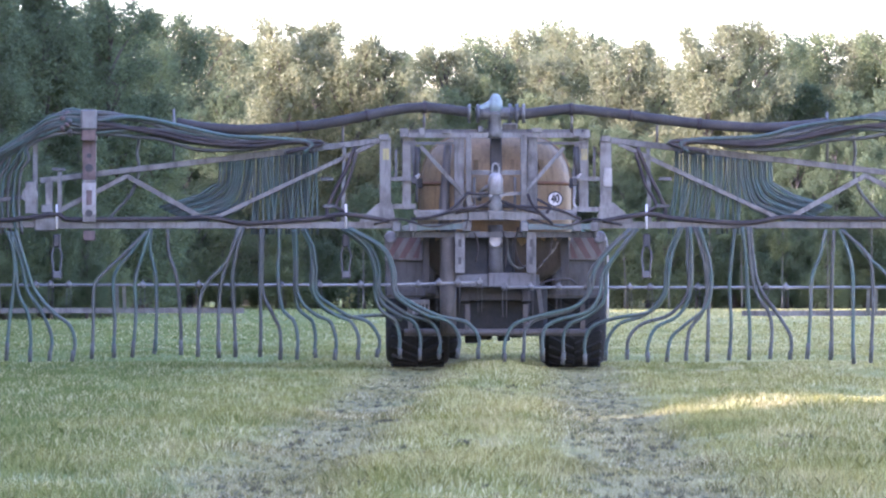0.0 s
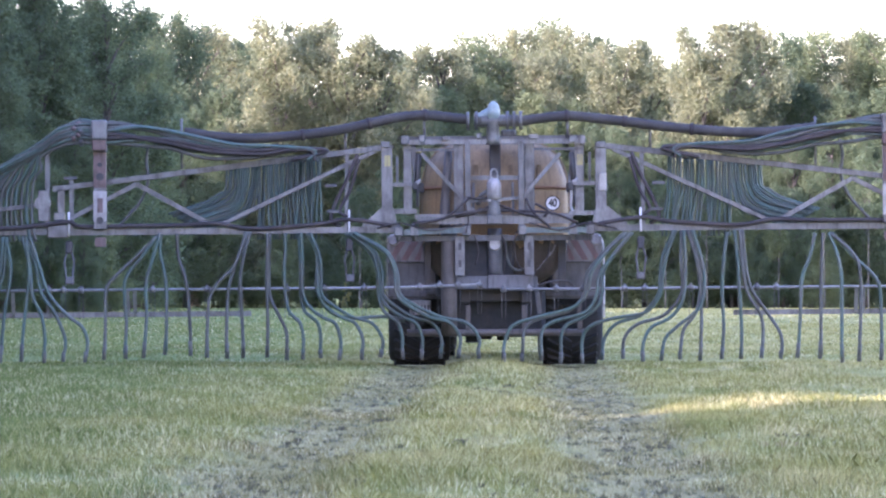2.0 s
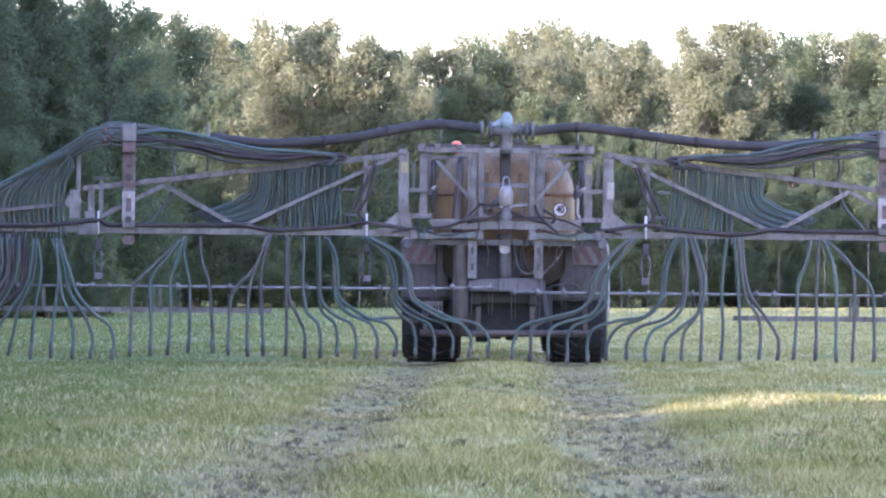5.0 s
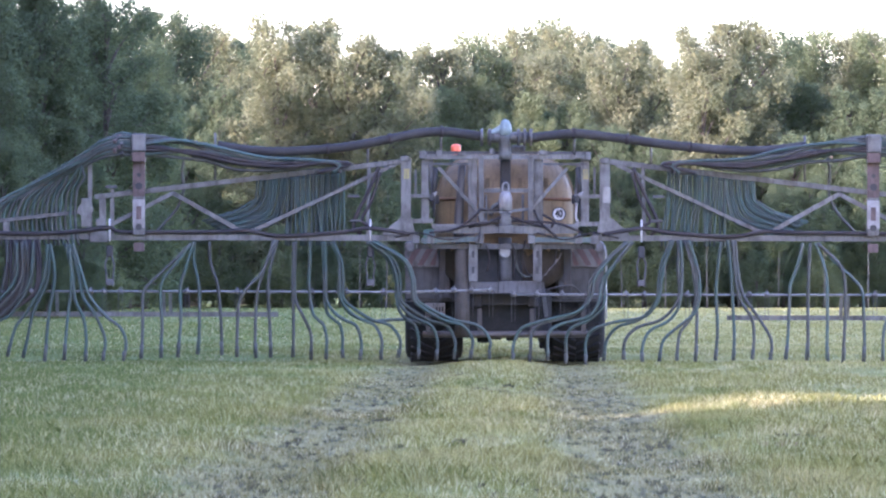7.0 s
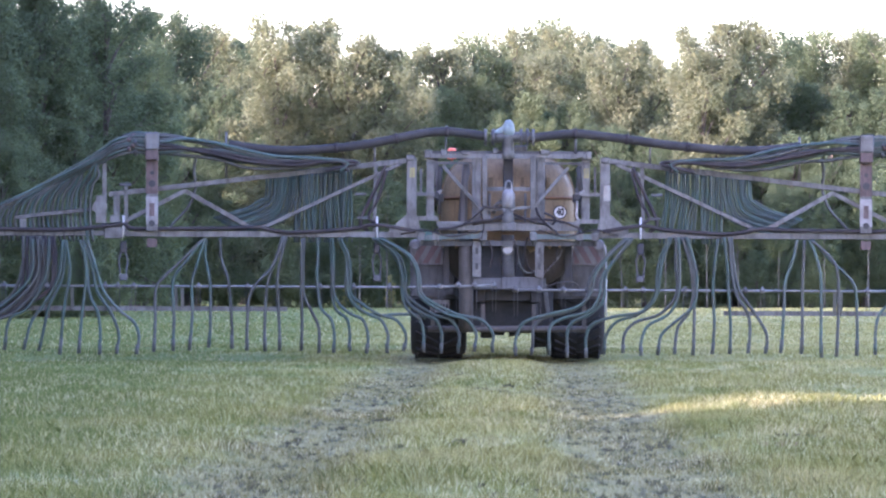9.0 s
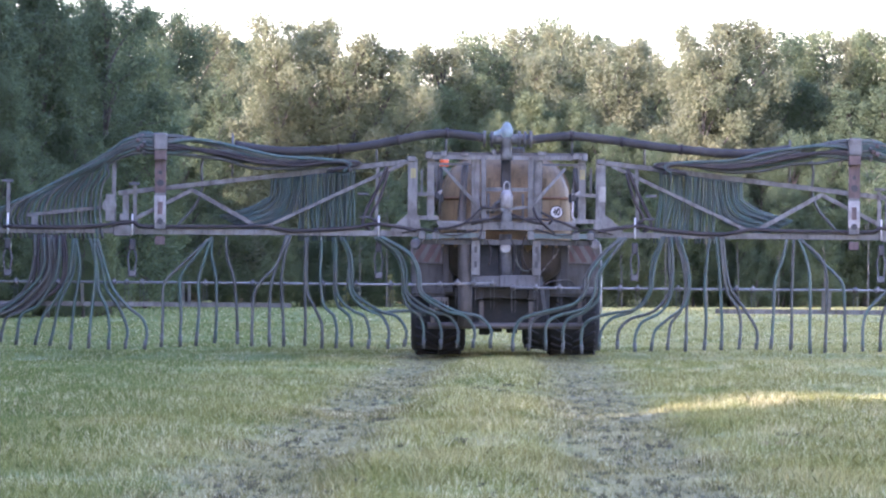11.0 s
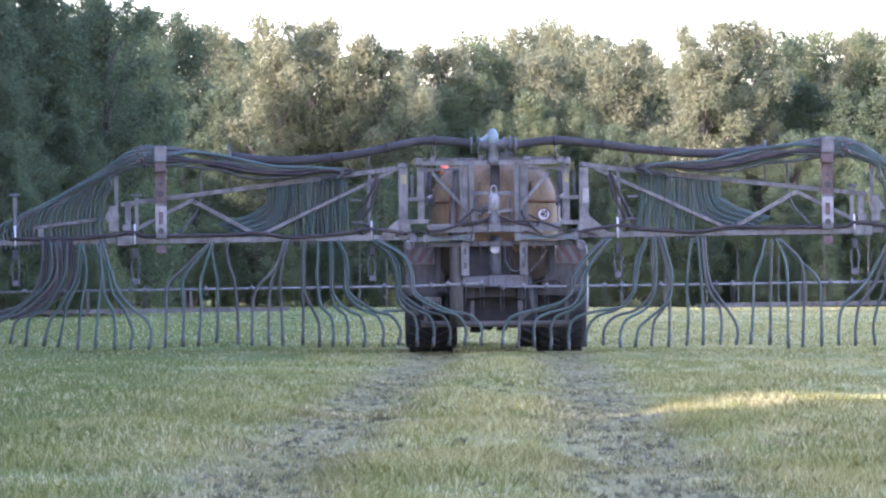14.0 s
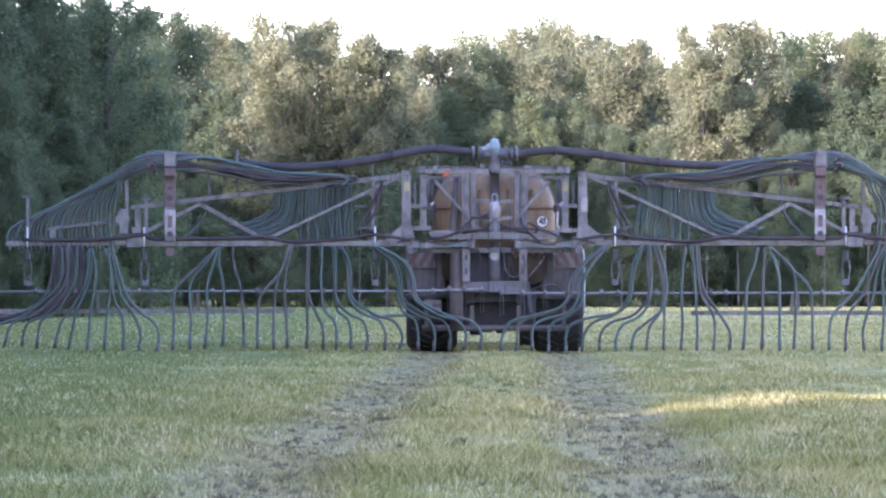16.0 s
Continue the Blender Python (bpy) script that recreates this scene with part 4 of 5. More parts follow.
    # loose lines and wiring between frame and tank
    for pts in (((0.267, 0.0, 1.679), (0.229, 0.05, 1.489), (0.282, 0.1, 1.260), (0.420, 0.12, 1.145)), ((0.687, 0.2, 1.565), (0.649, 0.15, 1.336), (0.511, 0.12, 1.198), (0.458, 0.1, 1.031)),
                ((-0.267, -0.02, 1.626), (-0.221, 0.0, 1.450), (-0.252, 0.05, 1.260)), ((0.076, 0.0, 1.641), (0.130, 0.02, 1.450), (0.099, 0.05, 1.183)), ((0.534, 0.1, 0.992), (0.687, 0.2, 1.046), (0.916, 0.6, 1.061), (1.031, 0.9, 0.954)),
                ((-0.954, 0.1, 2.634), (-0.992, 0.15, 2.405), (-0.969, 0.2, 2.237)), ((0.969, 0.1, 2.664), (1.015, 0.15, 2.443), (0.954, 0.3, 2.252)), ((-0.374, -0.08, 2.008), (-0.344, -0.1, 1.832), (-0.374, -0.1, 1.656)),
                ((-1.489, -0.08, 1.718), (-1.183, -0.1, 1.779), (-0.802, -0.11, 1.687), (-0.420, -0.1, 1.763)), ((0.420, -0.1, 1.779), (0.802, -0.11, 1.687), (1.183, -0.1, 1.779), (1.527, -0.08, 1.702))):
        bm = bm_new()
        tube(bm, pts, 0.011, 5, 4)
        part("loose_line", bm, M_PIPE, root)

    # plate added to keep skylight off the lower tank
    bm = bm_new()
    box(bm, (-0.98, 0.10, 1.60), (0.98, 0.50, 1.63), 0.006)
    part("platform", bm, M_STEEL_DARK, head, "dark plate added under the frame to shade the lower tank")
    # --- distributor at the frame's middle, pipes, beacon ---
    bm = bm_new()
    lathe(bm, [(-0.33, 0.05), (-0.33, 0.075), (-0.2, 0.085), (-0.08, 0.075), (-0.05, 0.06), (0.02, 0.06), (0.04, 0.085), (0.17, 0.085), (0.2, 0.04)],
          (-0.008, -0.12, 2.115), "z", 20)
    box(bm, (-0.099, -0.2, 1.763), (0.092, -0.05, 1.885), 0.01)
    tube(bm, [(-0.099, -0.1, 2.176), (-0.176, -0.05, 2.115), (-0.206, 0.02, 2.023)], 0.03, 8, 3)
    unit = part("hydraulic_motor", bm, M_STEEL, root, "pale grey hydraulic unit with hoses")
    bm = bm_new()
    tube(bm, [(-0.046, -0.12, 2.290), (-0.046, -0.12, 2.420), (-0.008, -0.12, 2.458), (0.031, -0.12, 2.420), (0.031, -0.12, 2.290)], 0.012, 6, 3)
    part("lifting_eye", bm, M_STEEL_LIGHT, unit)
    bm = bm_new()
    lathe(bm, [(-0.10, 0.05), (-0.09, 0.088), (0.06, 0.092), (0.11, 0.085), (0.15, 0.06), (0.165, 0.02)], (-0.008, -0.135, 2.175), "z", 20)
    part("motor_cap", bm, M_PANEL, unit, "pale worn motor cap")
    for u in (-0.07, 0.055):
        bm = bm_new()
        lathe(bm, [(-0.02, 0.012), (-0.02, 0.024), (0.015, 0.024), (0.02, 0.012)], (u, -0.225, 2.055), "y", 10)
        part("port", bm, M_STEEL_LIGHT, unit)
    bm = bm_new()
    lathe(bm, [(-0.02, 0.05), (-0.05, 0.07), (0.0, 0.085), (0.1, 0.085)], (-0.008, 0.1, 1.519), "y", 20)
    part("round_valve", bm, M_STEEL_LIGHT, root, "round pale valve cap")
    bm = bm_new()
    tube(bm, [(-0.008, 0.2, 1.718), (-0.008, 0.2, 1.336), (0.000, 0.22, 1.107)], 0.09, 12, 3)
    part("suction_pipe", bm, M_STEEL_DARK, root)
    for p in (((-0.725, 0.15, 1.641), (-0.634, 0.2, 1.908), (-0.611, 0.25, 2.252), (-0.557, 0.3, 2.634)), ((-0.496, -0.1, 1.855), (-0.191, -0.14, 1.931), (0.000, -0.15, 2.008), (0.305, -0.12, 1.908), (0.534, -0.1, 1.855)),
              ((-0.359, -0.1, 2.099), (-0.153, -0.13, 2.084), (0.000, -0.14, 2.130)), ((-0.878, -0.11, 1.779), (-0.420, -0.13, 1.901), (0.038, -0.12, 1.931), (0.687, -0.11, 1.908), (1.031, -0.1, 1.779)),
              ((-1.031, -0.11, 1.779), (-0.649, -0.13, 1.840), (-0.344, -0.12, 2.084)), ((0.382, -0.1, 2.084), (0.458, -0.12, 1.931), (0.687, -0.12, 1.718)),
              ((0.496, -0.1, 2.023), (0.649, -0.12, 1.931), (0.611, -0.1, 1.855))):
        bm = bm_new()
        tube(bm, p, 0.016, 6, 4)
        part("hydraulic_hose", bm, M_PIPE, root)
    bm = bm_new()
    lathe(bm, [(-0.23, 0.10), (-0.16, 0.085), (0.0, 0.08), (0.05, 0.10), (0.09, 0.10), (0.1, 0.06)], (-0.015, 0, 3.000), "z", 20)
    tube(bm, [(-0.252, 0, 3.069), (-0.015, 0, 3.069), (0.313, 0, 3.069)], 0.075, 14, 2)
    dist = part("distributor", bm, M_STEEL, root, "grey pipe junction on top of the frame")
    for x in (852, 866, 917, 928, 939):
        bm = bm_new()
        c = block_at(x, 243, 0)
        lathe(bm, [(-0.02, 0.09), (-0.02, 0.115), (0.02, 0.115), (0.02, 0.09)], c, "x", 16)
        part("flange", bm, M_STEEL if x in (852, 939) else M_STEEL_DARK, dist)
    bm = bm_new()
    lathe(bm, [(-0.1, 0.095), (0.0, 0.085), (0.06, 0.07), (0.10, 0.05), (0.12, 0.02)], (-0.008, 0, 3.191), "z", 18)
    tube(bm, [(-0.046, 0, 3.198), (-0.130, 0, 3.145), (-0.237, 0, 3.092)], 0.05, 10, 3)
    part("vent_cap", bm, M_TEAL, dist, "pale teal domed vent cap with a short spout")
    # --- the two boom wings ---
    wings = {sgn: make_wing(root, sgn) for sgn in (-1, 1)}
    bm = bm_new()
    box(bm, (0.076, 0.25, 2.878), (0.267, 0.4, 2.969), 0.02)
    part("top_valve", bm, M_STEEL, root)
    for pts in (((-0.328, 0, 3.084), (-0.611, 0, 3.122), (-0.863, 0, 3.145), (-1.183, 0, 3.122), (-1.565, -0.02, 3.046), (-1.947, -0.04, 2.969), (-2.405, -0.06, 2.908), (-3.015, -0.08, 2.870), (-3.473, -0.08, 2.893), (-3.893, -0.08, 2.954)),
                ((0.328, 0, 3.061), (0.573, 0, 3.092), (0.916, 0, 3.122), (1.260, 0, 3.092), (1.641, -0.02, 3.046), (2.023, -0.04, 2.992), (2.481, -0.06, 2.939), (3.092, -0.08, 2.893), (3.550, -0.08, 2.901), (4.046, -0.08, 2.954))):
        bm = bm_new()
        tube(bm, pts, 0.062, 12, 5)
        wing = wings[1 if pts[0][0] > 0 else -1]
        part("feed_pipe", bm, M_FEED, wing, "thick dusty dark rubber feed pipe")
        for j in (2, 4, 6):
            bm = bm_new()
            c = Vector(pts[j])
            d = (Vector(pts[j + 1]) - Vector(pts[j - 1])).normalized()
            tube(bm, [c - d * 0.025, c + d * 0.025], 0.074, 12, 1)
            part("clamp", bm, M_PIPE, wing)
    for x, y0, y1 in ((780, 222, 276), (1016, 226, 276), (650, 256, 290), (380, 235, 318), (1152, 246, 290), (1424, 240, 320)):
        bm = bm_new()
        tube(bm, [block_at(x, y0, 0.02), block_at(x, y1, 0.02)], 0.016, 6, 1)
        part("support_rod", bm, M_STEEL, wings[1 if x > 895 else -1])

    make_hoses(root, wings)
    return root, wheels, [head, unit, dist, wings[-1], wings[1]]


def block_at(x, y, d):
    """Drawing-board units of the machine (131 to a metre, datum 895 / 514 at 1 m) to metres."""
    return Vector(((x - 895) / 131, d, 1.0 + (514 - y) / 131))


post_at = block_at


def box_section(bm, R, zc):
    """Turns the round section of the tank into its flattened, round-cornered one."""
    for v in bm.verts:
        x, z = v.co.x, v.co.z - zc
        q = math.hypot(x, z)
        if q > 1e-4:
            k = q / (abs(x) ** 3.2 + abs(z) ** 3.2) ** (1 / 3.2)
            k = 1 + (k - 1) * min(1.0, q / R)
            v.co.x, v.co.z = x * k, zc + z * k


_lug = []


def lug_mesh():
    if not _lug:
        bm = bm_new()
        box(bm, (-0.185, -0.0225, -0.0225), (0.185, 0.0225, 0.0225), 0.006)
        _lug.append(mesh_of("lug", bm, M_RUBBER))
    return _lug[0]


def make_wing(root, sgn):
    """One wing of the boom: lattice of tubes, folding pillar, outer section, hose rail."""
    def at(u, z, d=0.0):
        return Vector((sgn * u, d, z))

    bm = bm_new()
    bar(bm, at(1.25, 1.71), at(5.62, 1.71), 0.07, 0.08)
    wing = part("boom_wing", bm, M_STEEL, root, "galvanised lattice boom wing")
    beams = [(at(1.36, 2.745), at(3.3, 2.52), 0.065), (at(3.3, 2.52), at(5.55, 2.255), 0.06), (at(1.5, 2.70), at(3.42, 1.80), 0.045),
             (at(3.62, 1.82), at(4.5, 2.31), 0.05), (at(4.5, 2.31), at(5.3, 1.90), 0.05), (at(1.85, 2.68), at(1.87, 1.74), 0.04),
             (at(5.32, 2.36), at(5.32, 1.74), 0.045), (at(5.62, 2.7), at(5.62, 1.74), 0.05), (at(5.45, 2.25), at(5.45, 1.74), 0.08),
             (at(5.62, 1.72), at(7.45, 1.71), 0.07), (at(5.70, 2.06), at(6.85, 1.93), 0.045), (at(7.13, 2.42), at(7.13, 1.7), 0.045),
             (at(6.75, 1.93), at(6.75, 1.74), 0.08)]
    for a, b, w in beams:
        bm = bm_new()
        bar(bm, a, b, w, 0.05)
        part("beam", bm, M_STEEL, wing)
    # hinge plate between the sections
    bm = bm_new()
    lathe(bm, [(-0.05, 0.10), (0.03, 0.10)], at(5.68, 2.08), "y", 18)
    box(bm, at(5.60, 2.24, -0.043), at(5.74, 1.85, 0.022), 0.01)
    part("hinge", bm, M_STEEL, wing)
    bm = bm_new()
    box(bm, at(5.36, 1.80, -0.07), at(5.62, 1.64, 0.03), 0.01)
    box(bm, at(5.40, 1.96, -0.06), at(5.54, 1.86, 0.02), 0.01)
    part("hinge", bm, M_STEEL, wing)
    # pillar with holes and red and white paint
    bm = bm_new()
    box(bm, at(4.87, 1.74, -0.17), at(5.03, 2.75, -0.09), 0.008)
    part("pillar", bm, M_STEEL, wing, "flat pillar with holes, red and white paint")
    bm = bm_new()
    box(bm, at(4.868, 2.26, -0.176), at(5.032, 2.72, -0.166), 0.003)
    part("rust_patch", bm, worn_rust(), wing, "rusty brown face")
    bm = bm_new()
    box(bm, at(4.866, 1.84, -0.177), at(5.034, 2.22, -0.167), 0.003)
    part("white_patch", bm, M_PANEL, wing)
    bm = bm_new()
    box(bm, at(4.88, 1.52, -0.15), at(5.02, 1.64, -0.10), 0.003)
    part("rust_patch", bm, worn_rust(), wing, "rusty brown end")
    for z, r in ((2.40, 0.05), (2.55, 0.03), (1.85, 0.045)):
        bm = bm_new()
        lathe(bm, [(-0.003, r), (0.006, r)], at(4.95, z, -0.18), "y", 14)
        part("hole", bm, M_BLACK, wing)
    bm = bm_new()
    box(bm, at(4.915, 1.95, -0.181), at(4.985, 2.13, -0.172), 0.004)
    part("hole", bm, worn_rust(), wing)
    bm = bm_new()
    box(bm, at(4.85, 2.86, -0.30), at(5.05, 3.11, -0.06), 0.02)
    part("hose_clamp", bm, M_STEEL, wing, "pale clamp block round the hose bundle")
    bm = bm_new()
    box(bm, at(4.86, 2.72, -0.28), at(5.04, 2.88, -0.08), 0.015)
    part("hose_clamp", bm, worn_rust(), wing, "rusty clamp block")
    # white pins and hangers with chains
    for u in (1.83, 5.35, 7.13):
        bm = bm_new()
        tube(bm, [at(u, 1.96, -0.07), at(u, 1.66, -0.07)], 0.014, 8, 1)
        part("pin", bm, M_WHITE, wing, "white painted pin")
        bm = bm_new()
        box(bm, at(u - 0.045, 1.44, -0.09), at(u + 0.045, 1.60, -0.02), 0.015)
        part("hanger_block", bm, M_BLACK, wing)
        bm = bm_new()
        for k in (-1, 1):
            tube(bm, [at(u + 0.025 * k, 1.46, -0.06), at(u + 0.06 * k, 1.34, -0.06), at(u + 0.045 * k, 1.2, -0.06), at(u + 0.04 * k, 1.05, -0.06)], 0.012, 6, 3)
        box(bm, at(u - 0.06, 1.06, -0.09), at(u + 0.05, 1.15, -0.03), 0.01)
        part("hanger", bm, M_GUARD, wing, "chain hanger with a pale shackle")
    # cable on the lower beam
    bm = bm_new()
    tube(bm, [at(1.3, 1.76, -0.06), at(1.85, 1.84, -0.07), at(2.15, 1.79, -0.07), at(2.7, 1.745, -0.07), at(3.1, 1.735, -0.07), at(3.5, 1.80, -0.07),
              at(3.9, 1.785, -0.07), at(4.6, 1.78, -0.07), at(5.2, 1.78, -0.07), at(5.35, 1.84, -0.07), at(5.7, 1.80, -0.07), at(6.2, 1.76, -0.07), at(7.2, 1.765, -0.07)], 0.028, 8, 5)
    part("cable", bm, M_PIPE, wing, "black hydraulic hose along the beam")
    bm = bm_new()
    tube(bm, [at(1.7, 2.6, -0.02), at(1.82, 2.2, -0.02), at(1.95, 1.95, -0.03), at(1.8, 1.85, -0.05)], 0.022, 6, 4)
    part("cable", bm, M_PIPE, wing)
    for u, z in ((2.05, 2.25), (2.02, 1.92), (5.32, 2.37), (7.13, 2.4)):
        bm = bm_new()
        box(bm, at(u - 0.07, z, -0.05), at(u + 0.09, z + 0.04, -0.01), 0.006)
        part("bracket", bm, M_STEEL_DARK, wing)
    # rail that holds the hoses, its couplings, lower rail
    z0 = 0.978 if sgn < 0 else 0.945
    bm = bm_new()
    tube(bm, [at(0.08 if sgn > 0 else 0.18, z0 + (0.03 if sgn < 0 else 0.0), -0.12), at(1.3, z0, -0.12), at(7.6, z0, -0.12)], 0.0175, 8, 1)
    part("hose_rail", bm, M_STEEL_LIGHT, wing, "thin pale rail that holds the hoses")
    for u in ([0.2, 0.47, 0.7, 0.95, 1.65, 2.15, 2.62, 3.2, 3.62, 4.3, 5.2, 5.42, 5.6, 6.4, 7.0] if sgn < 0 else [0.1, 0.42, 0.76, 1.1, 1.62, 1.87, 2.45, 3.28, 3.52, 4.98, 5.3, 5.5, 6.3, 7.0]):
        bm = bm_new()
        zz = z0 + (0.025 if sgn < 0 and u < 0.8 else 0)
        lathe(bm, [(-0.04, 0.015), (-0.03, 0.036), (0.03, 0.036), (0.04, 0.015)], at(u, zz, -0.12), "x", 10)
        tube(bm, [at(u, zz, -0.12), at(u, zz + 0.06, -0.12)], 0.014, 6, 1)
        part("coupling", bm, M_STEEL, wing)
        for k in (-1, 1):
            bm = bm_new()
            tube(bm, [at(u + 0.022 * k, zz, -0.12), at(u + 0.026 * k, zz - 0.22, -0.13), at(u + 0.02 * k, zz - 0.36, -0.12)], 0.0036, 5, 2)
            part("hook_wire", bm, M_STEEL_DARK, wing)
    bm = bm_new()
    zl = 0.672 if sgn < 0 else 0.635
    bar(bm, at(3.0 + (0.08 if sgn < 0 else 0), zl, 0.1), at(7.6, zl, 0.1), 0.055, 0.05)
    part("lower_rail", bm, M_STEEL, wing, "grey lower rail of the spreading boom")
    for u in (4.53, 4.62, 6.06):
        bm = bm_new()
        bar(bm, at(u, zl, 0.06), at(u, z0, -0.09), 0.035, 0.03)
        part("upright", bm, M_STEEL_LIGHT, wing)
    return wing


_rust = []


def worn_rust():
    if not _rust:
        _rust.append(worn("rusty_paint", (0.125, 0.088, 0.08), (0.065, 0.045, 0.04), 0.75, 0, 8, 0.7, 60, 0.2))
    return _rust[0]


def make_hoses(root, wings):
    rng = random.Random(9)

    def hose(pts, r=0.024, material=None, name="hose", sides=7, steps=5, label=""):
        bm = bm_new()
        tube(bm, pts, r, sides, steps)
        holder = root if name == "drop_hose" else wings[1 if pts[0][0] > 0 else -1]
        return part(name, bm, material or M_HOSE, holder, label)

    def drop(xs, d=-0.17, grey=0.0):
        """A hanging hose: from the beam past the rail down to its outlet over the grass."""
        h = hose([block_at(x + rng.uniform(-1.2, 1.2), y, d + 0.02 * rng.uniform(-1, 1)) for x, y in xs], 0.0228, M_HOSE_GREY if rng.random() < grey else M_HOSE, "drop_hose")
        x, y = xs[-1]
        px, py = xs[-2]
        bm = bm_new()
        a, b = block_at(x, y - 3, d), block_at(x - (px - x) * 0.1 + rng.uniform(-1.5, 1.5), y + rng.uniform(5, 10), d)
        a = a + (block_at(px, py, d) - a) * 0.25
        tube(bm, [a, b], 0.027, 7, 1)
        part("outlet", bm, M_HOSE_GREY, h, "muddy rubber outlet sleeve")

    def sweep(xt, xr, xe, d=-0.17, bend=563, y0=428):
        """A drop hose led sideways: beam at xt, rail at xr, outlet at xe."""
        dx = xe - xr
        flat = min(1.0, abs(dx) / 90)
        drop([(xt, y0), ((xt + xr) / 2 + (xr - xt) * 0.22, 458), (xr - dx * 0.02, 492), (xr, 528), (xr + 0.2 * dx, bend - 12 * flat - 4), (xr + 0.52 * dx, bend + 3),
              (xr + 0.84 * dx, bend + 13), (xe, bend + 38), (xe - 1, 627)], d)

    # wing on the beacon's side, from the middle outwards
    for xt, xr, xe, d in ((664, 736, 866, -0.22), (660, 731, 835, -0.25), (657, 710, 805, -0.2), (652, 704, 774, -0.23), (648, 701, 742, -0.19),
                          (590, 609, 707, -0.2), (586, 604, 675, -0.17), (575, 579, 640, -0.2), (570, 574, 607, -0.16), (548, 549, 579, -0.19)):
        sweep(xt, xr, xe, d)
    hose([block_at(x, y, -0.15) for x, y in ((588, 428), (603, 465), (600, 520), (622, 556), (655, 568), (690, 566), (722, 566), (745, 573))], 0.0228, None, "drop_hose")
    for xs in (((525, 428), (522, 470), (522, 528), (538, 560), (551, 590), (552, 627)), ((519, 428), (518, 500), (520, 580), (519, 626)),
               ((492, 425), (482, 465), (474, 510), (478, 560), (480, 626)), ((484, 425), (470, 470), (456, 512), (452, 560), (453, 626)),
               ((488, 425), (466, 480), (440, 508), (424, 535), (421, 580), (420, 626)), ((371, 428), (374, 465), (386, 505), (391, 560), (393, 622)),
               ((346, 428), (344, 462), (353, 505), (354, 560), (352, 622)), ((343, 428), (332, 470), (321, 510), (320, 560), (317, 624)),
               ((340, 432), (312, 468), (288, 500), (285, 540), (289, 580), (286, 624)), ((338, 432), (305, 466), (270, 498), (255, 520), (254, 570), (252, 626)),
               ((130, 432), (145, 478), (160, 525), (190, 560), (214, 580), (223, 604), (221, 630)), ((124, 432), (138, 480), (148, 525), (168, 556), (184, 588), (187, 610), (184, 630)),
               ((116, 432), (130, 480), (134, 530), (148, 562), (155, 600), (153, 630)), ((126, 440), (129, 500), (122, 560), (115, 628)), ((92, 432), (97, 490), (88, 560), (82, 630)),
               ((91, 432), (84, 500), (62, 550), (52, 595), (44, 628)), ((86, 432), (78, 500), (50, 552), (28, 580), (16, 626)),
               ((60, 430), (55, 500), (20, 556), (-10, 575), (-20, 622)), ((50, 430), (48, 505), (0, 562), (-38, 580), (-50, 620)), ((40, 430), (36, 500), (-20, 560), (-70, 582), (-84, 622)),
               ((30, 430), (25, 500), (-40, 562), (-100, 586), (-118, 620))):
        drop(xs, grey=0.35)
    for k in range(12):
        x = 10 + 5.5 * k
        hose([block_at(x + rng.uniform(-3, 3), 425, -0.1), block_at(x + rng.uniform(-3, 3), 470, -0.13), block_at(x - 8 + rng.uniform(-4, 4), 520, -0.12),
              block_at(x - 45 - 2 * k, 556 + rng.uniform(-3, 8), -0.1), block_at(x - 110, 572 + rng.uniform(-5, 10), -0.1)], 0.024, M_PIPE if k % 3 else M_HOSE_GREY, "drop_hose")

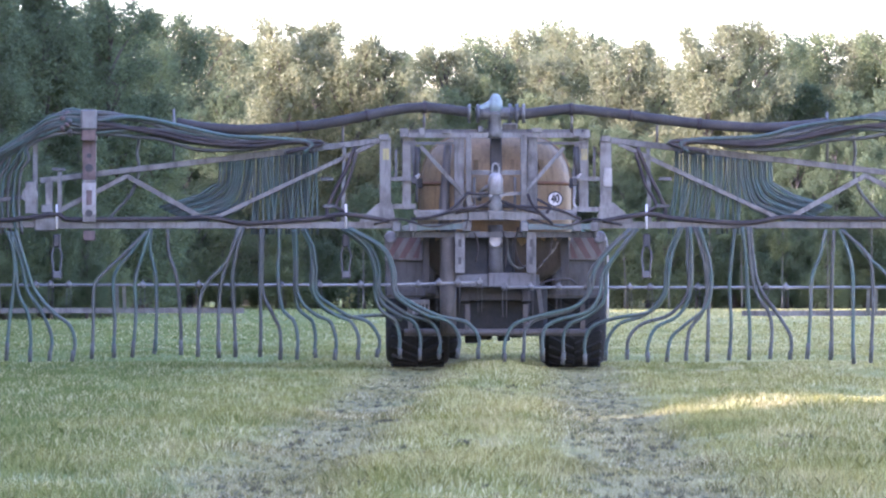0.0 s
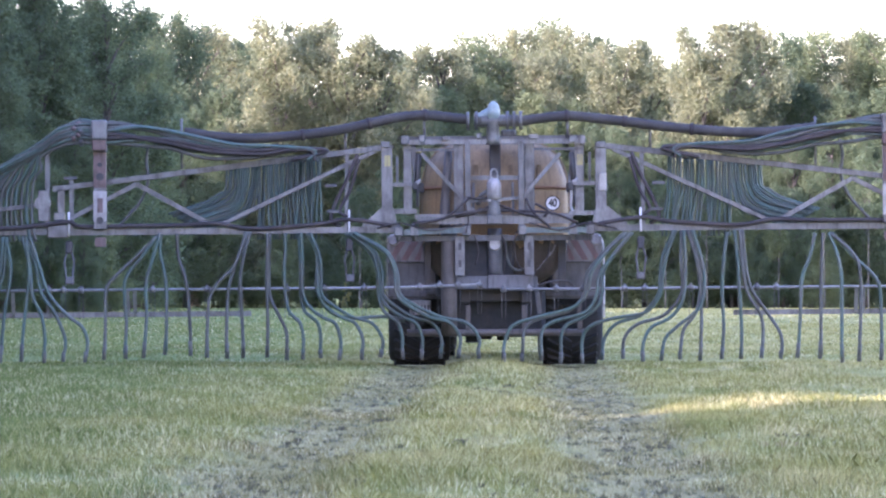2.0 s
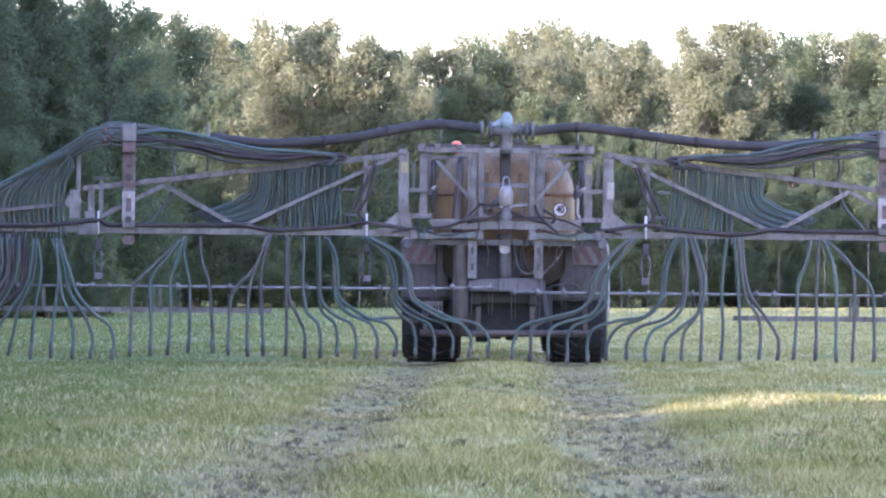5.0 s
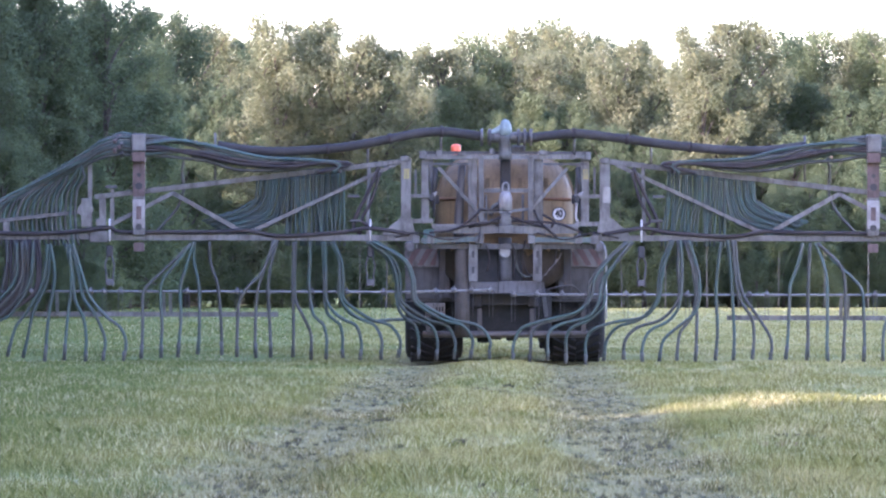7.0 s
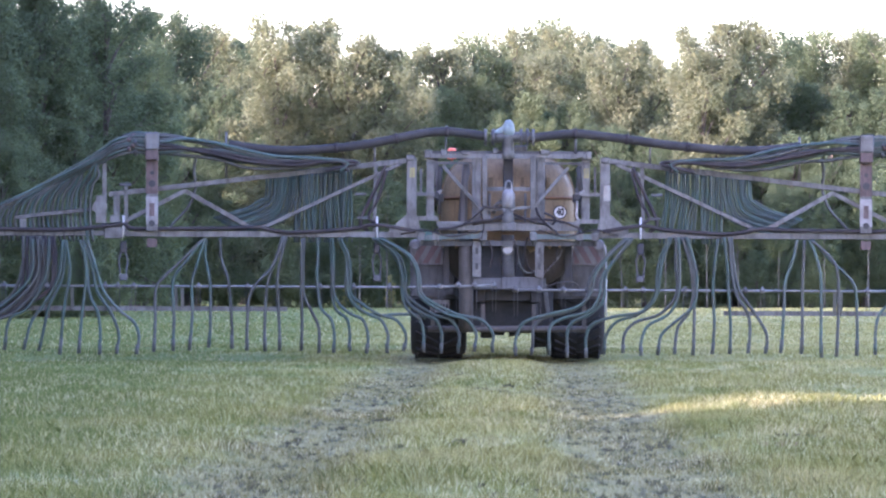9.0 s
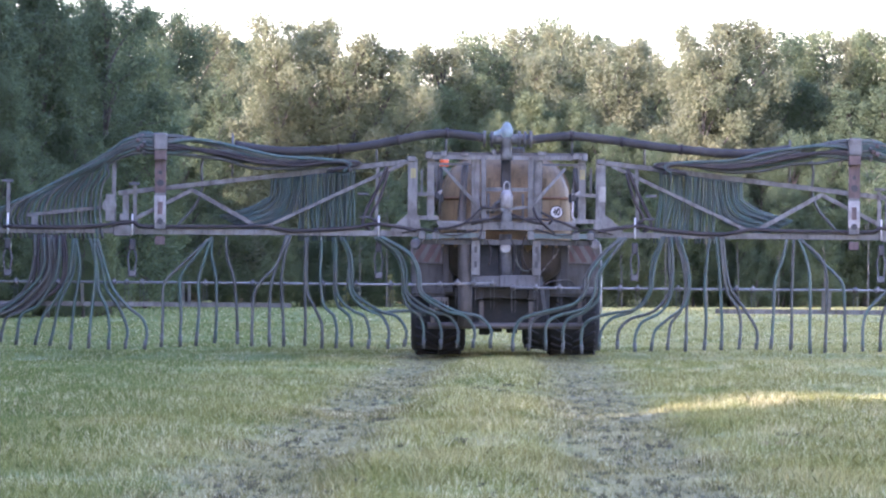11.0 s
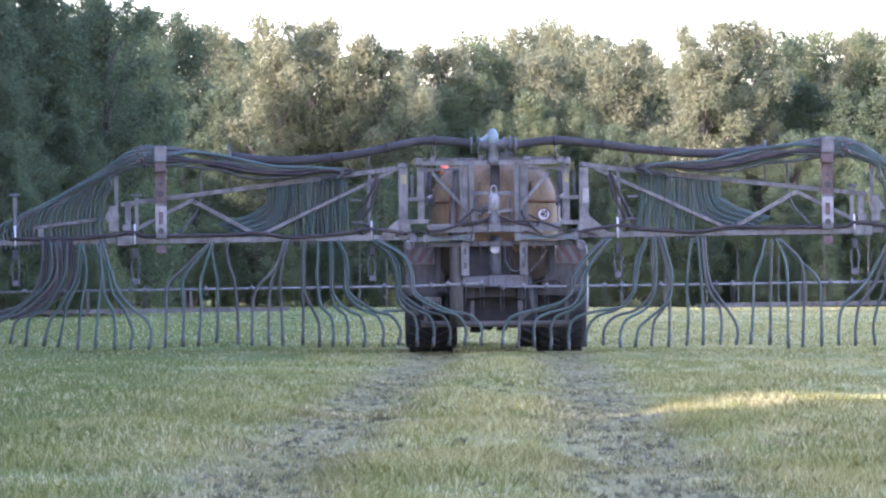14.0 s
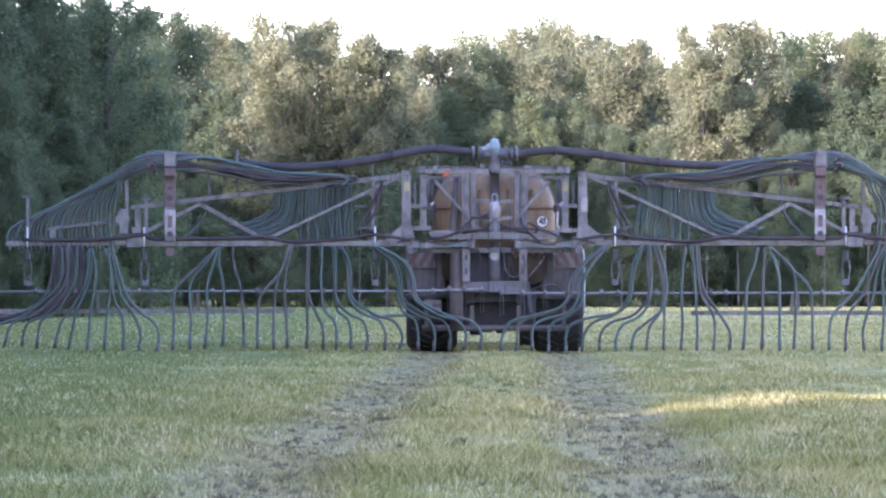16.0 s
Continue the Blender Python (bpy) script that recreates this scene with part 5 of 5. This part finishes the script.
    # the other wing
    for xs in (((1112, 428), (1078, 460), (1052, 492), (1045, 524), (1022, 551), (965, 566), (924, 580), (909, 606), (907, 634)),
               ((1108, 428), (1070, 462), (1044, 500), (1038, 532), (1012, 558), (962, 571), (942, 588), (938, 612), (937, 634)),
               ((1116, 428), (1084, 470), (1064, 500), (1060, 532), (1040, 560), (992, 573), (971, 590), (968, 630)),
               ((1120, 428), (1090, 465), (1070, 495), (1066, 540), (1042, 566), (1012, 579), (1002, 600), (1001, 636)),
               ((1192, 425), (1176, 465), (1168, 500), (1164, 532), (1138, 560), (1085, 570), (1046, 584), (1035, 608), (1036, 636)),
               ((1188, 425), (1170, 465), (1164, 500), (1160, 532), (1132, 564), (1092, 578), (1072, 602), (1069, 632)),
               ((1200, 425), (1200, 480), (1199, 528), (1172, 564), (1128, 579), (1106, 600), (1102, 630)),
               ((1204, 425), (1205, 480), (1202, 535), (1184, 566), (1150, 584), (1137, 606), (1135, 632)),
               ((1217, 425), (1232, 470), (1237, 505), (1230, 550), (1194, 582), (1172, 602), (1166, 632)),
               ((1214, 425), (1228, 470), (1232, 510), (1224, 558), (1204, 586), (1198, 610), (1196, 632)),
               ((1210, 425), (1222, 470), (1229, 510), (1232, 560), (1231, 631)), ((1276, 428), (1268, 470), (1266, 520), (1268, 580), (1266, 632)),
               ((1287, 425), (1291, 480), (1296, 540), (1299, 590), (1297, 632)), ((1296, 425), (1299, 480), (1308, 528), (1327, 560), (1332, 590), (1331, 630)),
               ((1300, 425), (1304, 480), (1314, 522), (1340, 562), (1360, 592), (1363, 610), (1362, 630)), ((1418, 430), (1410, 470), (1397, 505), (1395, 560), (1390, 630)),
               ((1432, 430), (1429, 480), (1428, 540), (1427, 632)), ((1440, 430), (1454, 465), (1461, 500), (1461, 560), (1462, 634)),
               ((1444, 430), (1480, 462), (1493, 490), (1493, 560), (1491, 634)), ((1446, 430), (1480, 468), (1506, 492), (1523, 516), (1527, 560), (1528, 632)),
               ((1662, 430), (1640, 470), (1612, 520), (1570, 560), (1561, 590), (1560, 630)), ((1668, 430), (1650, 475), (1628, 525), (1602, 560), (1594, 600), (1594, 630)),
               ((1672, 430), (1656, 480), (1650, 530), (1636, 560), (1629, 600), (1630, 632)), ((1676, 430), (1668, 480), (1670, 530), (1668, 580), (1665, 632)),
               ((1700, 430), (1697, 490), (1702, 560), (1708, 630)), ((1702, 430), (1706, 500), (1728, 550), (1738, 595), (1742, 628))):
        drop(xs, -0.18 - 0.04 * rng.random(), grey=0.3)

    def jit(q):
        return rng.uniform(-q, q)

    for sgn in (-1, 1):
        # fans of thin hoses between the upper beam and the lower one, behind the brace
        for k in range(26):
            u0 = 2.2 + 0.031 * k + jit(0.012)
            z0 = 2.715 - 0.116 * (u0 - 1.36)
            lean = 0.05 * math.sin(k * 0.9) - (0.10 if sgn > 0 else 0.02) * (1 - k / 26) + jit(0.02)
            d = 0.055 + 0.03 * (k % 3)
            pts = [(u0, z0), (u0 + jit(0.008), z0 - 0.3), (u0 + 0.3 * lean, 2.1), (u0 + 0.8 * lean, 1.85), (u0 + lean, 1.68), (u0 + lean, 1.60)]
            hose([(sgn * u, d, z) for u, z in pts], 0.0145, M_HOSE_DARK if k % 3 else M_HOSE, "fan_hose", 6, 4)
        for k in range(14):
            q = k / 13
            u0 = 2.96 + 0.40 * q + jit(0.01)
            z0 = 2.715 - 0.116 * (u0 - 1.36)
            ze = 1.76 + 0.22 * q
            pts = [(u0, z0), (u0 + 0.005, z0 - 0.14), (u0 + 0.02, z0 - 0.26), (u0 + 0.10, ze + 0.20), (u0 + 0.26, ze + 0.10), (u0 + 0.48, ze + 0.03), (u0 + 0.74, ze - 0.05)]
            hose([(sgn * u, 0.055 + 0.03 * (k % 3), z) for u, z in pts], 0.0145, M_HOSE_DARK if k % 4 else M_HOSE, "fan_hose", 6, 4)
        # a single line from the bundle down to the lower beam
        hose([(sgn * u, 0.04, z) for u, z in ((4.35, 2.8), (4.38, 2.6), (4.36, 2.35), (4.45, 2.1), (4.62, 1.9), (4.75, 1.76))], 0.02, M_HOSE_GREY, "fan_hose", 6, 4)
        hose([(sgn * u, -0.02, z) for u, z in ((1.72, 2.66), (1.85, 2.35), (2.0, 2.05), (2.06, 1.85), (1.95, 1.76))], 0.026, M_PIPE, "fan_hose", 6, 4)
        # bundle along the top, from the clamp to the fan: hoses that sag and cross one another
        for k in range(13):
            o = (k * 5 % 13 - 6) / 6
            p = (k * 3 % 13 - 6) / 6
            pts = [(5.0, 2.93 + 0.13 * o), (4.78, 2.95 + 0.135 * o + jit(0.01)), (4.45, 2.925 + 0.11 * o + 0.05 * p + jit(0.025)), (4.05, 2.865 + 0.08 * o + 0.075 * p + jit(0.035)), (3.65, 2.78 + 0.06 * o + 0.08 * p + jit(0.035)),
                   (3.25, 2.715 + 0.035 * o + 0.065 * p), (2.9, 2.70 + 0.055 * p + jit(0.012)), (2.55 + jit(0.08), 2.725 + 0.025 * p), (2.32 - 0.02 * k, 2.70), (2.22 + 0.03 * k, 2.58)]
            hose([(sgn * u, -0.19 - 0.055 * math.sin(k * 1.9), z) for u, z in pts], 0.024, (M_HOSE_GREY, M_PIPE, M_HOSE_GREY, M_HOSE, M_HOSE_DARK)[k % 5], "top_hose", 8, 4)
            bm = bm_new()
            u = 5.18 + 0.03 * (k % 4)
            tube(bm, [(sgn * (u - 0.025), -0.19 - 0.055 * math.sin(k * 1.9), 2.945 + 0.125 * o), (sgn * (u + 0.025), -0.19 - 0.055 * math.sin(k * 1.9), 2.935 + 0.125 * o)], 0.031, 8, 1)
            part("hose_sleeve", bm, worn_rust() if k % 2 else M_STEEL_DARK, wings[sgn], "rusty hose sleeve" if k % 2 else "")
        # bundle from the clamp outwards, falling to the outer section and ending in a curtain
        for k in range(26):
            o = (k * 5 % 13 - 6) / 6
            e = 5.80 + 0.065 * k + jit(0.012)
            pts = [(4.95, 2.94 + 0.13 * o), (5.2, 2.965 + 0.13 * o + jit(0.02)), (5.45, 2.89 + 0.11 * o + jit(0.03)), (5.70, 2.745 + 0.085 * o + jit(0.025))]
            if e > 6.0:
                pts += [(5.75 + 0.5 * (e - 5.75), 2.64 - 0.19 * (e - 5.75) + 0.03 * o)]
            pts += [(e - 0.10, 2.50 - 0.33 * (e - 5.85) + 0.012 * o), (e, 2.34 - 0.33 * (e - 5.85)), (e + 0.03, 2.0 - 0.1 * (e - 5.85)), (e + 0.01, 1.76), (e - 0.02, 1.6)]
            hose([(sgn * u, 0.05 - 0.24 * max(0.0, min(1.0, (6.0 - u) / 0.5)) - 0.03 * math.sin(k * 2.3), z) for u, z in pts], 0.019, (M_HOSE_GREY, M_HOSE_DARK, M_HOSE_GREY, M_HOSE)[k % 4], "top_hose", 7, 4)


tanker, tanker_wheels, boom_parts = make_tanker()


# ---------- the tractor that pulls it, hidden behind the tank but for its beacon ----------
def make_tractor():
    root = new("tractor")
    root.empty_display_size = 0.5
    tagged(root, "dark farm tractor pulling the slurry tanker, orange beacon on its cab", "tractor")
    bm = bm_new()
    box(bm, (-0.28, -1.3, 0.62), (0.28, 2.6, 1.05), 0.04)
    box(bm, (-0.2, -1.55, 0.5), (0.2, -1.2, 0.75), 0.02)
    part("chassis", bm, M_BLACK, root)
    bm = bm_new()
    box(bm, (-0.36, 0.85, 1.0), (0.36, 2.75, 1.62), 0.1)
    part("bonnet", bm, M_TRACTOR, root, "dark green bonnet")
    bm = bm_new()
    box(bm, (-0.74, -0.85, 2.78), (0.74, 0.85, 2.96), 0.06)
    part("roof", bm, M_TRACTOR, root)
    bm = bm_new()
    box(bm, (-0.62, -0.75, 1.0), (0.62, 0.8, 1.42), 0.04)
    part("cab_floor", bm, M_BLACK, root)
    for x, y in itertools.product((-0.68, 0.68), (-0.78, 0.78)):
        bm = bm_new()
        bar(bm, (x, y, 1.35), (x * 0.98, y * 0.98, 2.8), 0.07, 0.07)
        part("cab_post", bm, M_BLACK, root)
    bm = bm_new()
    box(bm, (-0.64, -0.79, 1.42), (0.64, -0.775, 2.78), 0.002)
    part("rear_window", bm, M_GLASS, root)
    for sgn in (-1, 1):
        bm = bm_new()
        for k in range(9):
            a0 = math.pi * k / 9
            a1 = math.pi * (k + 1) / 9
            bar(bm, (sgn * 0.9, -0.55 - 0.92 * math.cos(a0), 0.92 + 0.92 * math.sin(a0)), (sgn * 0.9, -0.55 - 0.92 * math.cos(a1), 0.92 + 0.92 * math.sin(a1)), 0.5, 0.02)
        bmesh.ops.remove_doubles(bm, verts=bm.verts, dist=0.004)
        part("mudguard", bm, M_TRACTOR, root)
    wheels = []
    for sgn, y, r, w in ((-1, -0.55, 0.85, 0.52), (1, -0.55, 0.85, 0.52), (-1, 2.0, 0.62, 0.42), (1, 2.0, 0.62, 0.42)):
        bm = bm_new()
        h = w / 2
        lathe(bm, [(-h * 0.8, r * 0.58), (-h, r * 0.7), (-h, r * 0.85), (-h * 0.8, r * 0.96), (h * 0.8, r * 0.96), (h, r * 0.85), (h, r * 0.7), (h * 0.8, r * 0.58)], (0, 0, 0), "x", 36)
        wheel = part("wheel", bm, M_RUBBER, root, "black lugged tractor tyre")
        wheel.location = (sgn * 0.88, y, r)
        bm = bm_new()
        lathe(bm, [(-h * 0.5, 0.06), (-h * 0.2, r * 0.4), (-h * 0.75, r * 0.57), (h * 0.75, r * 0.57), (h * 0.2, r * 0.4), (h * 0.5, 0.06)], (0, 0, 0), "x", 24)
        part("rim", bm, M_RIM, wheel)
        for k in range(22):
            for s2 in (-1, 1):
                lug = new("lug", lug_mesh())
                lug.parent = wheel
                lug.matrix_basis = (Matrix.Rotation(2 * math.pi * (k + (0.5 if s2 > 0 else 0)) / 22, 4, "X") @ Matrix.Translation((s2 * w * 0.23, 0, r * 0.965))
                                    @ Matrix.Rotation(s2 * 0.6, 4, "Z") @ Matrix.Diagonal((w * 1.35, 1.2, 1.2, 1)))
        wheels.append((wheel, r))
    bm = bm_new()
    lathe(bm, [(-0.16, 0.02), (-0.115, 0.02), (-0.11, 0.075), (0.03, 0.075), (0.06, 0.05), (0.07, 0.01)], (-0.65, 0.0, 3.115), "z", 16)
    part("beacon", bm, M_ORANGE, root, "orange beacon lamp on a short stem")
    return root, wheels


M_TRACTOR = worn("tractor_paint", (0.05, 0.09, 0.055), (0.06, 0.055, 0.045), 0.85, 0, 4, 0.5, 40, 0.1)
M_GLASS = bpy.data.materials.new("window_glass")
M_GLASS.use_nodes = True
glass_node = M_GLASS.node_tree.nodes["Principled BSDF"]
glass_node.inputs["Transmission Weight"].default_value, glass_node.inputs["Roughness"].default_value = 1.0, 0.03
glass_node.inputs["Base Color"].default_value = (0.7, 0.75, 0.75, 1)
tractor, tractor_wheels = make_tractor()


# ---------- what moves ----------
def motions():
    """The tanker drives away at about a metre a second, pitching over the swells; the boom sways on it, its wheels roll."""
    sway = []

    def at(t, u, s, v, roll):
        z = EYE_Z + (515 - v) / s - 1.0
        axle = float(np.interp(t, (0, 4, 8, 12, 16), (-0.005, -0.018, -0.035, 0.012, 0.0)))
        sway.append((t, Matrix.Rotation(radians(0.6 * roll), 4, "Y")))
        return (t, pose((u - 784) / s, FOC / s, z, math.degrees(math.asin((axle - z) / 3.0)), 0.4 * roll, 0))

    rows = [at(0.0, 872.2, 145.30, 500.0, -0.03), at(0.5, 875.8, 144.25, 501.1, -0.10), at(1.0, 875.4, 143.13, 501.4, -0.36), at(1.5, 878.8, 141.99, 501.4, -0.27),
            at(2.0, 878.0, 140.84, 504.6, -0.49), at(2.5, 879.3, 139.78, 502.1, -0.80), at(3.0, 884.0, 138.80, 507.6, -0.10), at(3.5, 887.3, 137.75, 508.2, -0.06),
            at(4.0, 889.4, 136.76, 509.2, 0.58), at(6.5, 895.8, 131.91, 512.8, 0.32), at(7.0, 894.9, 130.96, 514.4, 0.09), at(7.5, 895.0, 130.06, 512.4, 0.04),
            at(8.0, 896.5, 129.15, 509.1, 0.25), at(8.5, 898.9, 128.28, 509.1, 0.53), at(9.0, 899.5, 127.40, 506.7, 0.22), at(11.5, 893.4, 122.96, 502.3, 0.49),
            at(12.0, 887.9, 122.10, 498.7, 0.03), at(12.5, 884.3, 121.30, 500.0, -1.28), at(13.0, 881.7, 120.55, 500.0, -1.02), at(13.5, 880.1, 119.75, 502.0, -0.96),
            at(14.0, 878.3, 118.97, 503.9, -0.82), at(14.5, 877.6, 118.20, 506.8, -0.49), at(15.0, 876.3, 117.43, 511.1, -0.57), at(15.5, 876.2, 116.70, 512.9, -0.81),
            at(16.0, 876.3, 115.94, 514.1, -0.06)]
    walk(tanker, rows)
    for carried in boom_parts:
        walk(carried, sway)
    start = rows[0][1].translation.y
    ts, ys = [r[0] for r in rows], [r[1].translation.y for r in rows]
    lead = []
    for t, x, z in ((0.0, 0.80, 0.0), (2.0, 0.82, 0.01), (4.0, 0.85, 0.03), (6.5, 0.855, 0.058), (7.0, 0.85, 0.058), (9.0, 0.79, 0.05), (11.5, 0.655, -0.05), (12.5, 0.65, -0.07), (14.5, 0.68, -0.1), (16.0, 0.70, -0.1)):
        lead.append((t, pose(x, float(np.interp(t, ts, ys)) + 10.5, z, 0, 0, 0)))
    walk(tractor, lead)
    for wheel, radius in [(w, 0.64) for w in tanker_wheels] + tractor_wheels:
        home = wheel.location.copy()
        spin = []
        for k in range(33):
            t = 0.5 * k
            gone = float(np.interp(t, [r[0] for r in rows], [r[1].translation.y for r in rows])) - start
            spin.append((t, Matrix.Translation(home) @ Matrix.Rotation(-gone / radius, 4, "X")))
        walk(wheel, spin)


motions()
